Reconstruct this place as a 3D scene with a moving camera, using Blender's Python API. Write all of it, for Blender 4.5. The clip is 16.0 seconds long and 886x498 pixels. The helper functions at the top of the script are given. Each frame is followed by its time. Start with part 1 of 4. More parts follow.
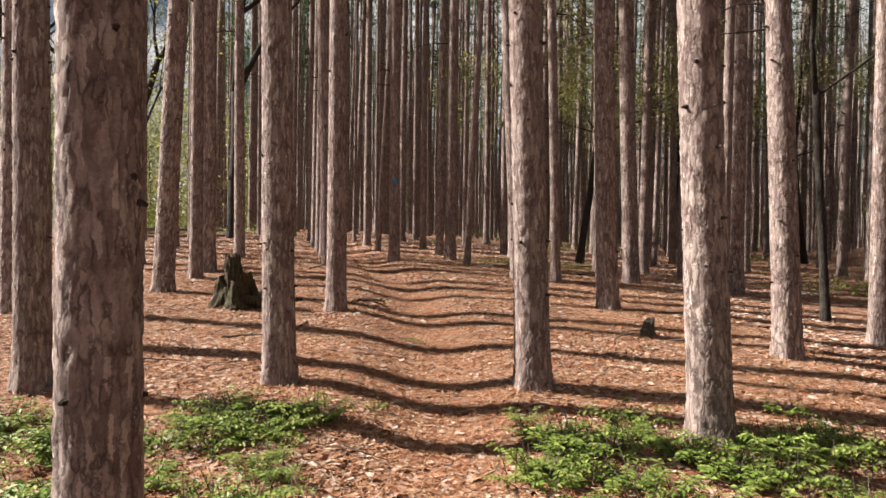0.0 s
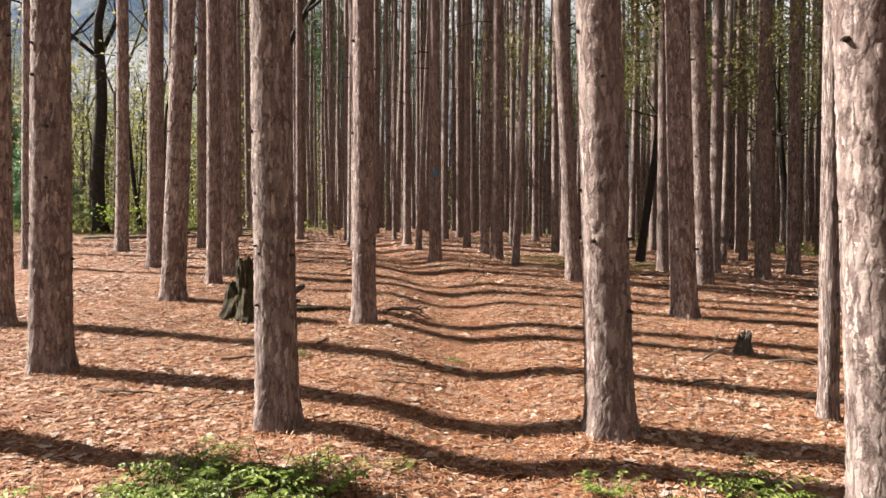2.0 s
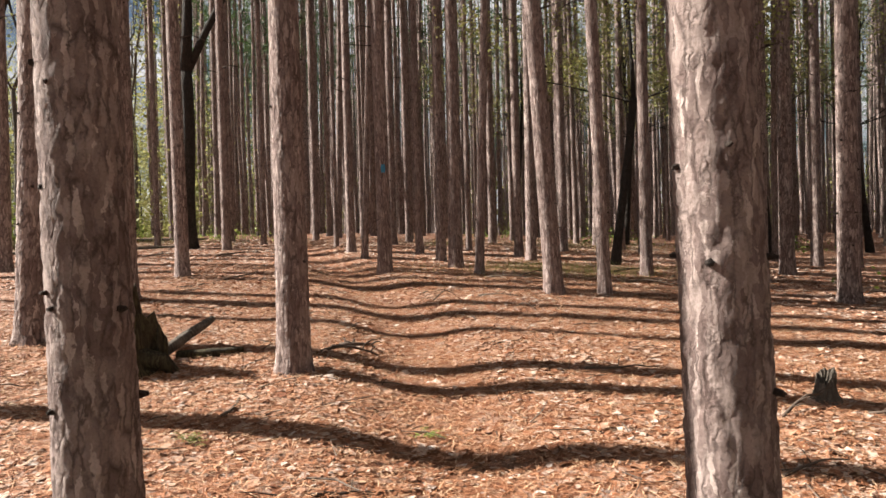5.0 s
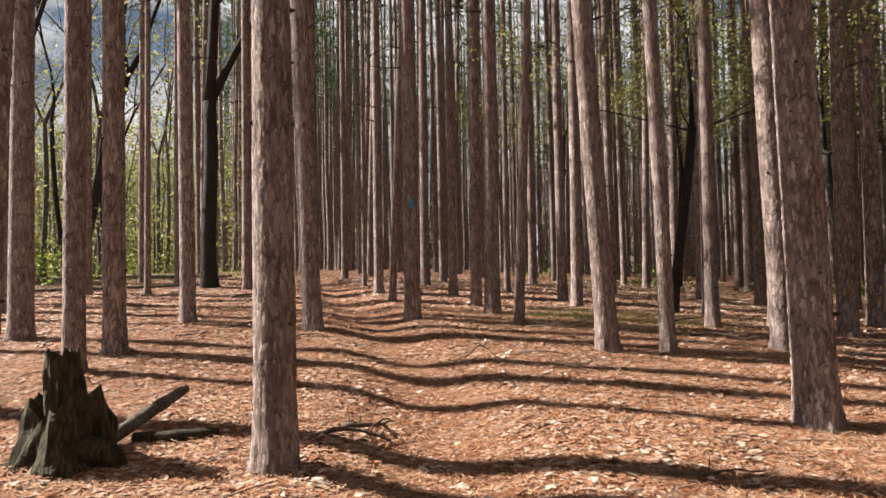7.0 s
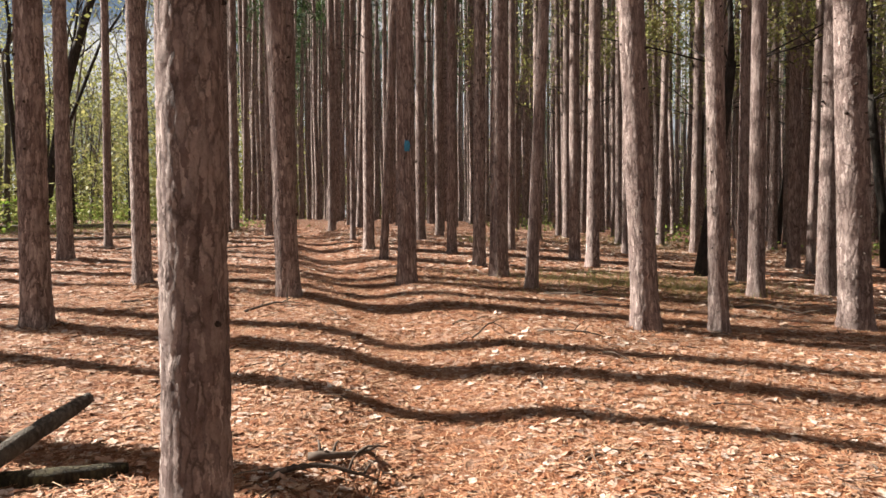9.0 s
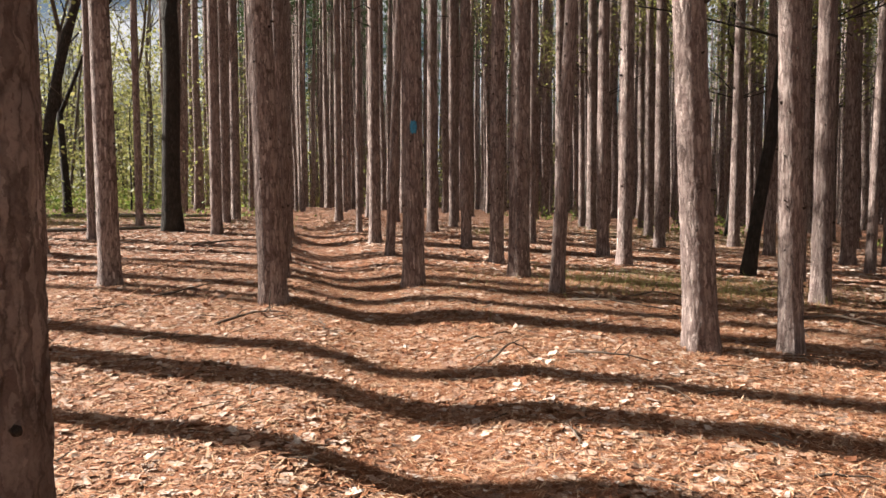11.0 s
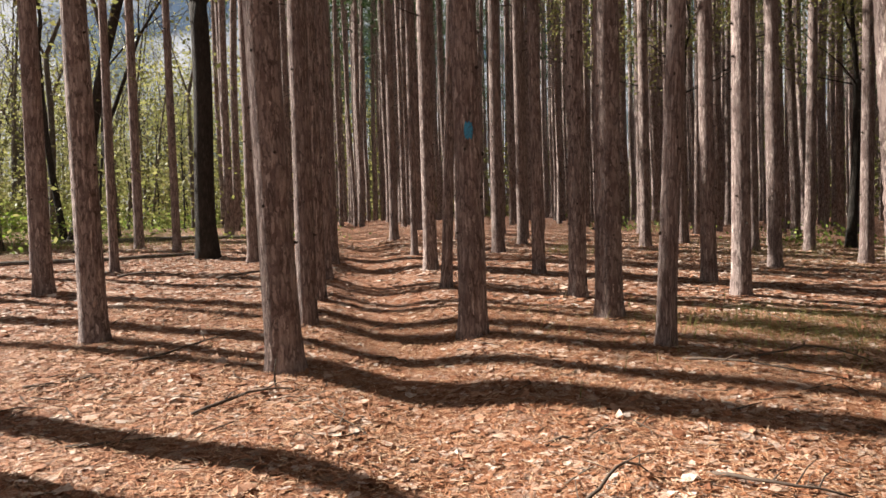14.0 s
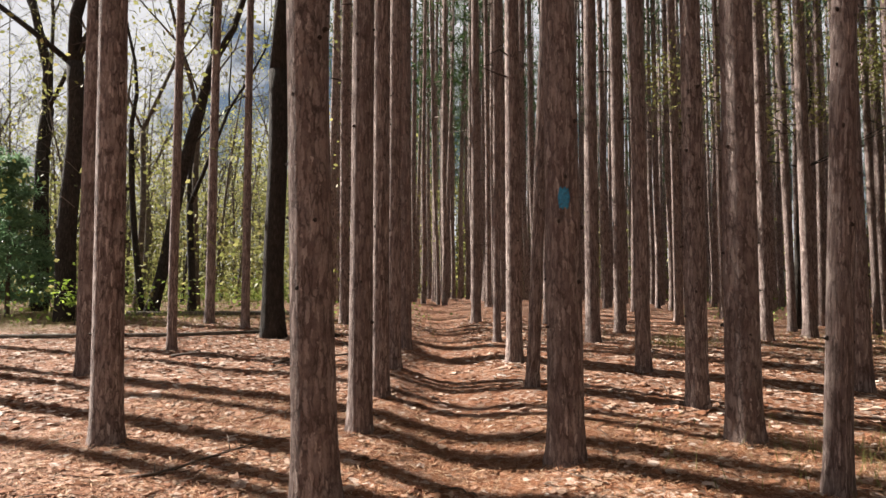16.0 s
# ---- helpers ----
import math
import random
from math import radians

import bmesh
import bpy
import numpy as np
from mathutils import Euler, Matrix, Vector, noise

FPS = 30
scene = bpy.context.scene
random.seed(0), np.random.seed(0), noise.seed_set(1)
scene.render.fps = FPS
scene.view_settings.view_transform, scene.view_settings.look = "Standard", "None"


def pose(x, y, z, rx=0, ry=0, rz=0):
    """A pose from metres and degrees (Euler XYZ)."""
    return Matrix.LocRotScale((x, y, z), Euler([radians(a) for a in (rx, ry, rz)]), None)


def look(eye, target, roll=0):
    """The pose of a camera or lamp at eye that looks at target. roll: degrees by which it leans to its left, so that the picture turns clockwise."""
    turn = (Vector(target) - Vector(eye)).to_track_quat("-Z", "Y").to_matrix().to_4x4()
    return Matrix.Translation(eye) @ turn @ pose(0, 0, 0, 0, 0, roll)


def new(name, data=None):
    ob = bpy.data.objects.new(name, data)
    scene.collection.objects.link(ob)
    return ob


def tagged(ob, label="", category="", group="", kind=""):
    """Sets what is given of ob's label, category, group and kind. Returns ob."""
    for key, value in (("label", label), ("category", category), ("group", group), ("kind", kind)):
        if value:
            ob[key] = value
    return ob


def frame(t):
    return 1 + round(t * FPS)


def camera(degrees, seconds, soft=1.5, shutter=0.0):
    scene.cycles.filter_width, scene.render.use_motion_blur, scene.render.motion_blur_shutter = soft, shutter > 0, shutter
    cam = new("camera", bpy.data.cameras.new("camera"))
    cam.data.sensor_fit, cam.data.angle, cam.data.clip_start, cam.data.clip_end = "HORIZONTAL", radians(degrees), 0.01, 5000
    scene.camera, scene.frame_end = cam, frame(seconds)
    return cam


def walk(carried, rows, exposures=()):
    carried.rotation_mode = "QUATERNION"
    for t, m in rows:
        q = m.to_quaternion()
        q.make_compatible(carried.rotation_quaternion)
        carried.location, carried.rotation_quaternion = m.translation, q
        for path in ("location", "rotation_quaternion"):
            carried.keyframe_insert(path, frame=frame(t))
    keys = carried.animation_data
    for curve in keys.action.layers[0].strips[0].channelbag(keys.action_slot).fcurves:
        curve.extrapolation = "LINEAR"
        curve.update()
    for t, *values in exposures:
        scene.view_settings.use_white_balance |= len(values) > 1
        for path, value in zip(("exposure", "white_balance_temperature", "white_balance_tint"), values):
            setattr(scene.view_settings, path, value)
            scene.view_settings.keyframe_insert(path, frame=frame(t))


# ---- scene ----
cam = camera(64.7, 16.0, soft=1.55)
# seconds; eye in metres; pitch, roll and yaw in degrees
ROWS = [
    (0, 0.058, -0.061, 1.482, -0.83, 0.75, 0.31),
    (0.5, 0.088, 0.317, 1.488, -2.13, 0.24, 0.64),
    (1, 0.059, 0.696, 1.485, -2.31, 0.14, 2.13),
    (1.5, 0.036, 1.071, 1.498, -2.00, -0.20, 2.84),
    (2, 0.049, 1.438, 1.497, -1.11, 0.12, 4.06),
    (2.5, -0.050, 1.915, 1.454, 0.57, 0.90, 4.72),
    (3, -0.109, 2.293, 1.448, 0.61, 0.88, 3.37),
    (3.5, -0.150, 2.772, 1.476, 1.25, 0.89, 2.41),
    (4, -0.290, 3.118, 1.537, 0.22, -0.77, 1.02),
    (4.2, -0.299, 3.257, 1.536, -1.15, -1.51, -0.65),
    (6.3, -0.087, 4.476, 1.691, 0.87, -1.28, 1.60),
    (6.5, -0.108, 4.685, 1.699, 1.50, -1.42, 2.38),
    (7, -0.160, 5.101, 1.711, 1.87, -0.95, 2.59),
    (7.5, -0.145, 5.466, 1.741, 0.25, -0.79, 3.25),
    (8, -0.254, 5.938, 1.760, -1.01, -0.11, 2.79),
    (8.5, -0.286, 6.416, 1.676, -3.23, 1.45, 0.65),
    (9, -0.350, 6.777, 1.802, -2.27, -0.19, 1.97),
    (9.2, -0.419, 6.990, 1.804, -1.71, -0.54, 2.25),
    (11.3, -0.283, 8.231, 1.893, -3.80, 0.17, 3.96),
    (11.5, -0.249, 8.352, 1.904, -4.04, -0.20, 5.52),
    (12, -0.302, 8.752, 1.922, -4.07, -0.32, 9.61),
    (12.5, -0.407, 9.104, 1.997, -5.40, -0.37, 9.57),
    (13, -0.348, 9.469, 1.991, -6.30, -0.38, 8.48),
    (13.5, -0.373, 9.777, 2.030, -5.09, -0.69, 9.50),
    (14, -0.433, 10.062, 2.061, -2.64, -1.63, 8.95),
    (14.5, -0.412, 10.326, 2.080, -1.16, -1.08, 10.92),
    (15, -0.512, 10.628, 2.105, 0.21, -0.82, 12.63),
    (15.5, -0.599, 10.996, 2.088, 1.51, -0.26, 13.32),
    (16, -0.629, 11.374, 2.141, 3.76, -0.03, 15.99),
]
walk(cam, [(t, pose(x, y, z, 0, 0, yaw) @ pose(0, 0, 0, 90 + pitch) @ pose(0, 0, 0, 0, 0, roll)) for t, x, y, z, pitch, roll, yaw in ROWS],
     [(0, 1.95), (1.5, 2.18), (2.5, 2.12), (4, 2.13), (7, 2.08), (9, 2.2), (12.5, 2.06), (14.5, 1.98), (16, 2.02)])

# ---- light: spring sun from the open woods on one side, sky with broken cloud ----
SUN_ELEV, SUN_AZ = 34.0, math.atan2(0.21, -1.0)
sun_dir = Vector((math.cos(SUN_AZ) * math.cos(radians(SUN_ELEV)), math.sin(SUN_AZ) * math.cos(radians(SUN_ELEV)), math.sin(radians(SUN_ELEV))))
sun = new("sun", bpy.data.lights.new("sun", "SUN"))
sun.data.energy, sun.data.angle, sun.data.color = 5.0, radians(0.55), (1.0, 0.94, 0.86)
sun.matrix_world = look(sun_dir * 60, (0, 0, 0))

world = bpy.data.worlds.new("sky")
scene.world = world
world.use_nodes = True
wn, wl = world.node_tree.nodes, world.node_tree.links
wn.clear()
w_out, w_bg, w_sky = wn.new("ShaderNodeOutputWorld"), wn.new("ShaderNodeBackground"), wn.new("ShaderNodeTexSky")
w_sky.sky_type, w_sky.sun_disc = "NISHITA", False
w_sky.sun_elevation, w_sky.sun_rotation = radians(SUN_ELEV), math.atan2(sun_dir.x, sun_dir.y)
w_co, w_map, w_no, w_ra, w_mix = (wn.new("ShaderNodeTexCoord"), wn.new("ShaderNodeMapping"), wn.new("ShaderNodeTexNoise"), wn.new("ShaderNodeValToRGB"), wn.new("ShaderNodeMix"))
w_mix.data_type = "RGBA"
w_map.inputs["Scale"].default_value = (1, 1, 2.2)
w_no.inputs["Scale"].default_value, w_no.inputs["Detail"].default_value = 5.0, 8
w_ra.color_ramp.elements[0].position, w_ra.color_ramp.elements[1].position = 0.41, 0.53
w_mix.inputs[7].default_value = (16.5, 16.4, 16.9, 1)
wl.new(w_co.outputs["Generated"], w_map.inputs["Vector"])
wl.new(w_map.outputs["Vector"], w_no.inputs["Vector"])
wl.new(w_no.outputs["Fac"], w_ra.inputs["Fac"])
wl.new(w_ra.outputs["Color"], w_mix.inputs[0])
wl.new(w_sky.outputs["Color"], w_mix.inputs[6])
wl.new(w_mix.outputs[2], w_bg.inputs["Color"])
w_bg.inputs["Strength"].default_value = 0.0125
wl.new(w_bg.outputs["Background"], w_out.inputs["Surface"])


# ---- materials ----
class Mat:
    """A node material with short calls for the nodes used here."""

    def __init__(self, name, rough=0.9):
        self.m = bpy.data.materials.new(name)
        self.m.use_nodes = True
        self.t = self.m.node_tree
        self.b = self.t.nodes["Principled BSDF"]
        self.b.inputs["Roughness"].default_value = rough
        self.b.inputs["Specular IOR Level"].default_value = 0.2

    def add(self, kind, **values):
        n = self.t.nodes.new(kind)
        for key, v in values.items():
            n.inputs[key].default_value = v
        return n

    def link(self, a, b):
        self.t.links.new(a, b)

    def coords(self, scale=(1, 1, 1), source="Object"):
        c, m = self.add("ShaderNodeTexCoord"), self.add("ShaderNodeMapping", Scale=scale)
        self.link(c.outputs[source], m.inputs["Vector"])
        return m.outputs["Vector"]

    def noise(self, vec, scale, detail=5.0, rough=0.6):
        n = self.add("ShaderNodeTexNoise", Scale=scale, Detail=detail, Roughness=rough)
        self.link(vec, n.inputs["Vector"])
        return n.outputs["Fac"]

    def ramp(self, fac, stops):
        r = self.add("ShaderNodeValToRGB")
        e = r.color_ramp.elements
        while len(e) < len(stops):
            e.new(0.5)
        for el, (p, c) in zip(e, stops):
            el.position, el.color = p, (*c, 1) if len(c) == 3 else c
        self.link(fac, r.inputs["Fac"])
        return r.outputs["Color"]

    def mix(self, fac, a, b, mode="MIX"):
        x = self.add("ShaderNodeMix")
        x.data_type, x.blend_type = "RGBA", mode
        for v, i in ((fac, 0), (a, 6), (b, 7)):
            if isinstance(v, (int, float)):
                x.inputs[i].default_value = v
            elif isinstance(v, tuple):
                x.inputs[i].default_value = (*v, 1)
            else:
                self.link(v, x.inputs[i])
        return x.outputs[2]

    def math(self, op, a, b=0.5):
        x = self.add("ShaderNodeMath")
        x.operation = op
        for v, i in ((a, 0), (b, 1)):
            if isinstance(v, (int, float)):
                x.inputs[i].default_value = v
            else:
                self.link(v, x.inputs[i])
        return x.outputs[0]

    def finish(self, colour, height=None, dist=0.01, strength=0.6):
        self.link(colour, self.b.inputs["Base Color"])
        if height is not None:
            bump = self.add("ShaderNodeBump", Distance=dist, Strength=strength)
            self.link(height, bump.inputs["Height"])
            self.link(bump.outputs["Normal"], self.b.inputs["Normal"])
        return self.m


def bark_material(name, dark, mid, pale, cell=(17, 17, 6), seam=0.22, dist=0.015):
    """Flaky bark: wavering upright fissures between thin scales, with pale worn flakes."""
    k = Mat(name, 0.95)
    rnd = k.add("ShaderNodeObjectInfo")
    shift, comb = k.add("ShaderNodeVectorMath"), k.add("ShaderNodeCombineXYZ")
    shift.operation = "ADD"
    k.link(k.math("MULTIPLY", rnd.outputs["Random"], 7.0), comb.inputs["Z"])
    k.link(k.coords(), shift.inputs[0])
    k.link(comb.outputs["Vector"], shift.inputs[1])
    at = shift.outputs["Vector"]
    warp_n = k.add("ShaderNodeTexNoise", Scale=16.0, Detail=4.0, Roughness=0.65)
    k.link(at, warp_n.inputs["Vector"])
    warp = k.mix(0.05, at, warp_n.outputs["Color"], "ADD")
    stretch = k.add("ShaderNodeMapping", Scale=cell)
    k.link(warp, stretch.inputs["Vector"])
    sv = stretch.outputs["Vector"]
    edge = k.add("ShaderNodeTexVoronoi", Scale=1.0)
    edge.feature = "DISTANCE_TO_EDGE"
    k.link(sv, edge.inputs["Vector"])
    cells = k.add("ShaderNodeTexVoronoi", Scale=1.9)
    k.link(sv, cells.inputs["Vector"])
    half = tuple(0.55 * a + 0.45 * b for a, b in zip(mid, pale))
    tone = k.ramp(cells.outputs["Color"], [(0.1, tuple(0.82 * a for a in mid)), (0.45, mid), (0.8, half), (1.0, pale)])
    blotch, fine, tiny = k.noise(at, 5.0, 6, 0.7), k.noise(sv, 2.6, 10, 0.78), k.noise(at, 90.0, 4, 0.7)
    tone = k.mix(k.ramp(blotch, [(0.42, (0, 0, 0)), (0.75, (0.4, 0.4, 0.4))]), tone, pale)
    fissure = k.ramp(fine, [(0.32, (1, 1, 1)), (0.44, (0, 0, 0))])
    tone = k.mix(k.math("MULTIPLY", fissure, 0.5), tone, dark)
    where = k.ramp(k.noise(at, 8.0, 3), [(0.38, (0.2, 0.2, 0.2)), (0.56, (1, 1, 1))])
    crack = k.math("MULTIPLY", k.ramp(edge.outputs["Distance"], [(0.0, (1, 1, 1)), (seam, (0, 0, 0))]), where)
    tone = k.mix(k.math("MULTIPLY", crack, 0.8), tone, dark)
    tone = k.mix(k.ramp(tiny, [(0.38, (0.22, 0.22, 0.22)), (0.5, (0, 0, 0))]), tone, dark)
    tone = k.mix(k.math("MULTIPLY", rnd.outputs["Random"], 0.35), tone, tuple(0.7 * a for a in mid))
    scale_h = k.ramp(edge.outputs["Distance"], [(0.0, (0, 0, 0)), (seam * 1.4, (1, 1, 1))])
    height = k.math("ADD", k.math("MULTIPLY", scale_h, where), k.math("ADD", k.math("MULTIPLY", fine, 1.6), k.math("MULTIPLY", tiny, 0.3)))
    return k.finish(tone, height, dist, 1.0)


pine_bark = bark_material("pine_bark", (0.026, 0.016, 0.013), (0.150, 0.106, 0.094), (0.52, 0.43, 0.385), (24, 24, 4.5), 0.13, 0.007)
dark_bark = bark_material("dark_bark", (0.010, 0.008, 0.007), (0.032, 0.027, 0.022), (0.075, 0.064, 0.054), (26, 26, 5), 0.3)
grey_bark = bark_material("grey_bark", (0.04, 0.032, 0.026), (0.12, 0.10, 0.08), (0.24, 0.21, 0.17), (30, 30, 6), 0.25)


def litter_material():
    """Needles, leaf scraps and soil; the trodden line carries fewer pale leaves."""
    k = Mat("needle_litter", 0.95)
    v = k.coords()
    big, mid_n, small, tiny = k.noise(v, 0.6, 4), k.noise(v, 5.0, 6, 0.7), k.noise(v, 30.0, 6, 0.75), k.noise(v, 120.0, 4, 0.8)
    cell = k.add("ShaderNodeTexVoronoi", Scale=16.0, Randomness=1.0)
    warp = k.add("ShaderNodeTexNoise", Scale=14.0, Detail=3.0)
    k.link(v, warp.inputs["Vector"])
    k.link(k.mix(0.12, v, warp.outputs["Color"], "ADD"), cell.inputs["Vector"])
    needles = k.ramp(small, [(0.30, (0.077, 0.024, 0.012)), (0.44, (0.256, 0.093, 0.042)), (0.58, (0.371, 0.160, 0.077)), (0.8, (0.448, 0.256, 0.160))])
    leaves = k.ramp(cell.outputs["Color"], [(0.15, (0.102, 0.035, 0.018)), (0.38, (0.294, 0.122, 0.061)), (0.62, (0.45, 0.292, 0.21)), (1.0, (0.56, 0.465, 0.40))])
    path = k.add("ShaderNodeAttribute")
    path.attribute_name = "trodden"
    share = k.math("MULTIPLY", k.ramp(mid_n, [(0.34, (0, 0, 0)), (0.52, (1, 1, 1))]), k.math("SUBTRACT", 0.85, k.math("MULTIPLY", path.outputs["Fac"], 0.35)))
    col = k.mix(share, needles, leaves)
    col = k.mix(k.ramp(tiny, [(0.35, (0.7, 0.7, 0.7)), (0.5, (0, 0, 0))]), col, (0.045, 0.022, 0.013))
    col = k.mix(k.ramp(big, [(0.4, (0, 0, 0)), (0.7, (0.35, 0.35, 0.35))]), col, (0.192, 0.083, 0.038))
    green = k.add("ShaderNodeAttribute")
    green.attribute_name = "mossy"
    col = k.mix(k.math("MULTIPLY", green.outputs["Fac"], k.ramp(small, [(0.4, (0, 0, 0)), (0.6, (0.8, 0.8, 0.8))])), col, (0.077, 0.090, 0.022))
    height = k.math("ADD", k.math("ADD", small, k.math("MULTIPLY", tiny, 0.5)), k.math("MULTIPLY", cell.outputs["Distance"], 0.8))
    return k.finish(col, height, 0.05, 1.0)


def island_material(name, stops, rough=0.8, thin=0.0):
    """Colour that differs from piece to piece, for leaves, needles and twigs."""
    k = Mat(name, rough)
    g = k.add("ShaderNodeNewGeometry")
    col = k.ramp(g.outputs["Random Per Island"], stops)
    n = k.noise(k.coords(), 60.0, 4)
    col = k.mix(k.ramp(n, [(0.35, (0.35, 0.35, 0.35)), (0.6, (0, 0, 0))]), col, tuple(0.5 * c for c in stops[0][1]))
    m = k.finish(col)
    if thin:
        tr, mx = k.add("ShaderNodeBsdfTranslucent"), k.add("ShaderNodeMixShader", Fac=thin)
        k.link(col, tr.inputs["Color"])
        k.link(k.b.outputs[0], mx.inputs[1])
        k.link(tr.outputs[0], mx.inputs[2])
        k.link(mx.outputs[0], k.t.nodes["Material Output"].inputs["Surface"])
    return m


litter = litter_material()
dry_leaf = island_material("dry_leaf", [(0.0, (0.128, 0.045, 0.022)), (0.30, (0.294, 0.131, 0.067)), (0.55, (0.44, 0.275, 0.19)), (0.82, (0.54, 0.41, 0.325)), (1.0, (0.62, 0.53, 0.46))], 0.8, 0.2)
dry_needle = island_material("dry_needle", [(0.0, (0.141, 0.048, 0.021)), (0.4, (0.320, 0.128, 0.058)), (0.75, (0.435, 0.243, 0.141)), (1.0, (0.55, 0.39, 0.25))], 0.8)
twig_wood = island_material("twig_wood", [(0.0, (0.035, 0.025, 0.018)), (0.6, (0.09, 0.066, 0.05)), (1.0, (0.19, 0.155, 0.125))], 0.9)
pine_needle = island_material("pine_needle", [(0.0, (0.019, 0.038, 0.012)), (0.6, (0.038, 0.068, 0.021)), (1.0, (0.075, 0.101, 0.038))], 0.6, 0.3)
spring_leaf = island_material("spring_leaf", [(0.0, (0.14, 0.15, 0.045)), (0.6, (0.25, 0.25, 0.085)), (1.0, (0.36, 0.32, 0.13))], 0.6, 0.45)
shrub_leaf = island_material("shrub_leaf", [(0.0, (0.085, 0.135, 0.022)), (0.5, (0.190, 0.262, 0.050)), (1.0, (0.340, 0.375, 0.110))], 0.5, 0.4)
bright_leaf = island_material("bright_leaf", [(0.0, (0.150, 0.247, 0.030)), (1.0, (0.300, 0.390, 0.068))], 0.5, 0.5)
fir_leaf = island_material("evergreen_leaf", [(0.0, (0.08, 0.16, 0.08)), (1.0, (0.19, 0.30, 0.15))], 0.6, 0.45)
grass_blade = island_material("grass_blade", [(0.0, (0.16, 0.17, 0.05)), (1.0, (0.34, 0.32, 0.13))], 0.7, 0.3)
rotten_wood = bark_material("rotten_wood", (0.012, 0.01, 0.006), (0.05, 0.038, 0.022), (0.13, 0.115, 0.055), (30, 30, 3), 0.3)
stub_wood = bark_material("stub_wood", (0.015, 0.011, 0.009), (0.05, 0.036, 0.029), (0.13, 0.10, 0.08), (60, 60, 20))


def paint_material():
    k = Mat("blue_paint", 0.6)
    v = k.coords()
    n = k.noise(v, 45.0, 6, 0.7)
    return k.finish(k.ramp(n, [(0.35, (0.05, 0.08, 0.10)), (0.48, (0.03, 0.17, 0.28)), (0.75, (0.06, 0.26, 0.40))]), n, 0.004)


blue_paint = paint_material()


# ---- ground form ----
PATH_Y = (-6, 0, 4, 6, 8, 9.3, 11.5, 13.2, 16.4, 18.4, 21.5, 26.6, 34, 60)
PATH_X = (0.1, 0.05, 0, -0.07, -0.12, -0.32, -0.6, -0.86, -1.85, -2.55, -3.45, -5.15, -7.4, -14)


def path_x(y):
    return np.interp(y, PATH_Y, PATH_X)


def lie(x, y):
    """The ground's long rise, without the trodden line."""
    x, y = np.asarray(x, float), np.asarray(y, float)
    yy = np.where(y > 22, 22 + 10 * (1 - np.exp(-np.maximum(y - 22, 0) / 10)), np.maximum(y, -4))
    xx = 9 * np.tanh(x / 9)
    return -0.2632 + 0.0755 * yy - 0.01877 * xx - 0.00033 * yy**2 - 0.00124 * xx * np.minimum(yy, 20) - 0.00246 * xx**2


def tread(x, y):
    d = np.abs(np.asarray(x, float) - path_x(y)) / 0.95
    return np.where(d < 1, np.cos(np.minimum(d, 1) * math.pi / 2) ** 2, 0.0)


def ripple(x, y):
    return 0.014 * np.sin(2.1 * x + 1.3 * np.sin(1.7 * y)) * np.sin(1.9 * y + 0.8 * np.sin(2.3 * x)) + 0.007 * np.sin(6.3 * x + 2.2 * y) * np.sin(5.1 * y - 1.7 * x)


def height_at(x, y):
    return lie(x, y) - 0.125 * tread(x, y) + ripple(np.asarray(x, float), np.asarray(y, float))


def mesh_of(name, verts, faces, material, smooth=False):
    me = bpy.data.meshes.new(name)
    me.from_pydata([tuple(v) for v in verts], [], [tuple(f) for f in faces])
    me.materials.append(material)
    if smooth:
        me.polygons.foreach_set("use_smooth", [True] * len(me.polygons))
    me.update()
    return me


def part(name, me, parent, label="", m=None):
    """Links a mesh as one part under a thing or a part."""
    ob = new(name, me)
    ob.parent = parent
    if m is not None:
        ob.matrix_local = m
    return tagged(ob, label)


def build_ground():
    steps_x = np.unique(np.concatenate([np.geomspace(9, 420, 22) * -1, np.arange(-9, 9.01, 0.11), np.geomspace(9, 420, 22)]).round(4))
    steps_y = np.unique(np.concatenate([2 - np.geomspace(1, 300, 16), np.arange(2, 27, 0.11), 26.9 + np.geomspace(0.3, 500, 34)]).round(4))
    gx, gy = np.meshgrid(steps_x, steps_y)
    gz = height_at(gx, gy)
    rng = np.random.default_rng(3)
    near = (np.abs(gx) < 9) & (gy > 2) & (gy < 27)
    gz = gz + near * rng.normal(0, 0.006, gx.shape)
    ny, nx = gx.shape
    idx = np.arange(nx * ny).reshape(ny, nx)
    faces = np.stack([idx[:-1, :-1], idx[:-1, 1:], idx[1:, 1:], idx[1:, :-1]], -1).reshape(-1, 4)
    me = mesh_of("ground", np.stack([gx, gy, gz], -1).reshape(-1, 3), faces.tolist(), litter, True)
    att = me.attributes.new("trodden", "FLOAT", "POINT")
    att.data.foreach_set("value", tread(gx * 1.0, gy).reshape(-1))
    moss = np.exp(-(((gx - 2.6) / 1.6) ** 2 + ((gy - 17.0) / 1.2) ** 2)) + np.exp(-(((gx - 4.6) / 2.5) ** 2 + ((gy - 25) / 3) ** 2)) + np.exp(-(((gx + 13) / 4.0) ** 2 + ((gy - 26) / 3.0) ** 2)) + 0.9 * (gx < -11) * (gy > 22)
    att = me.attributes.new("mossy", "FLOAT", "POINT")
    att.data.foreach_set("value", np.clip(moss, 0, 1).reshape(-1))
    tagged(new("ground", me), "forest floor of red-brown pine needles and pale leaves", "ground", kind="structure")


build_ground()


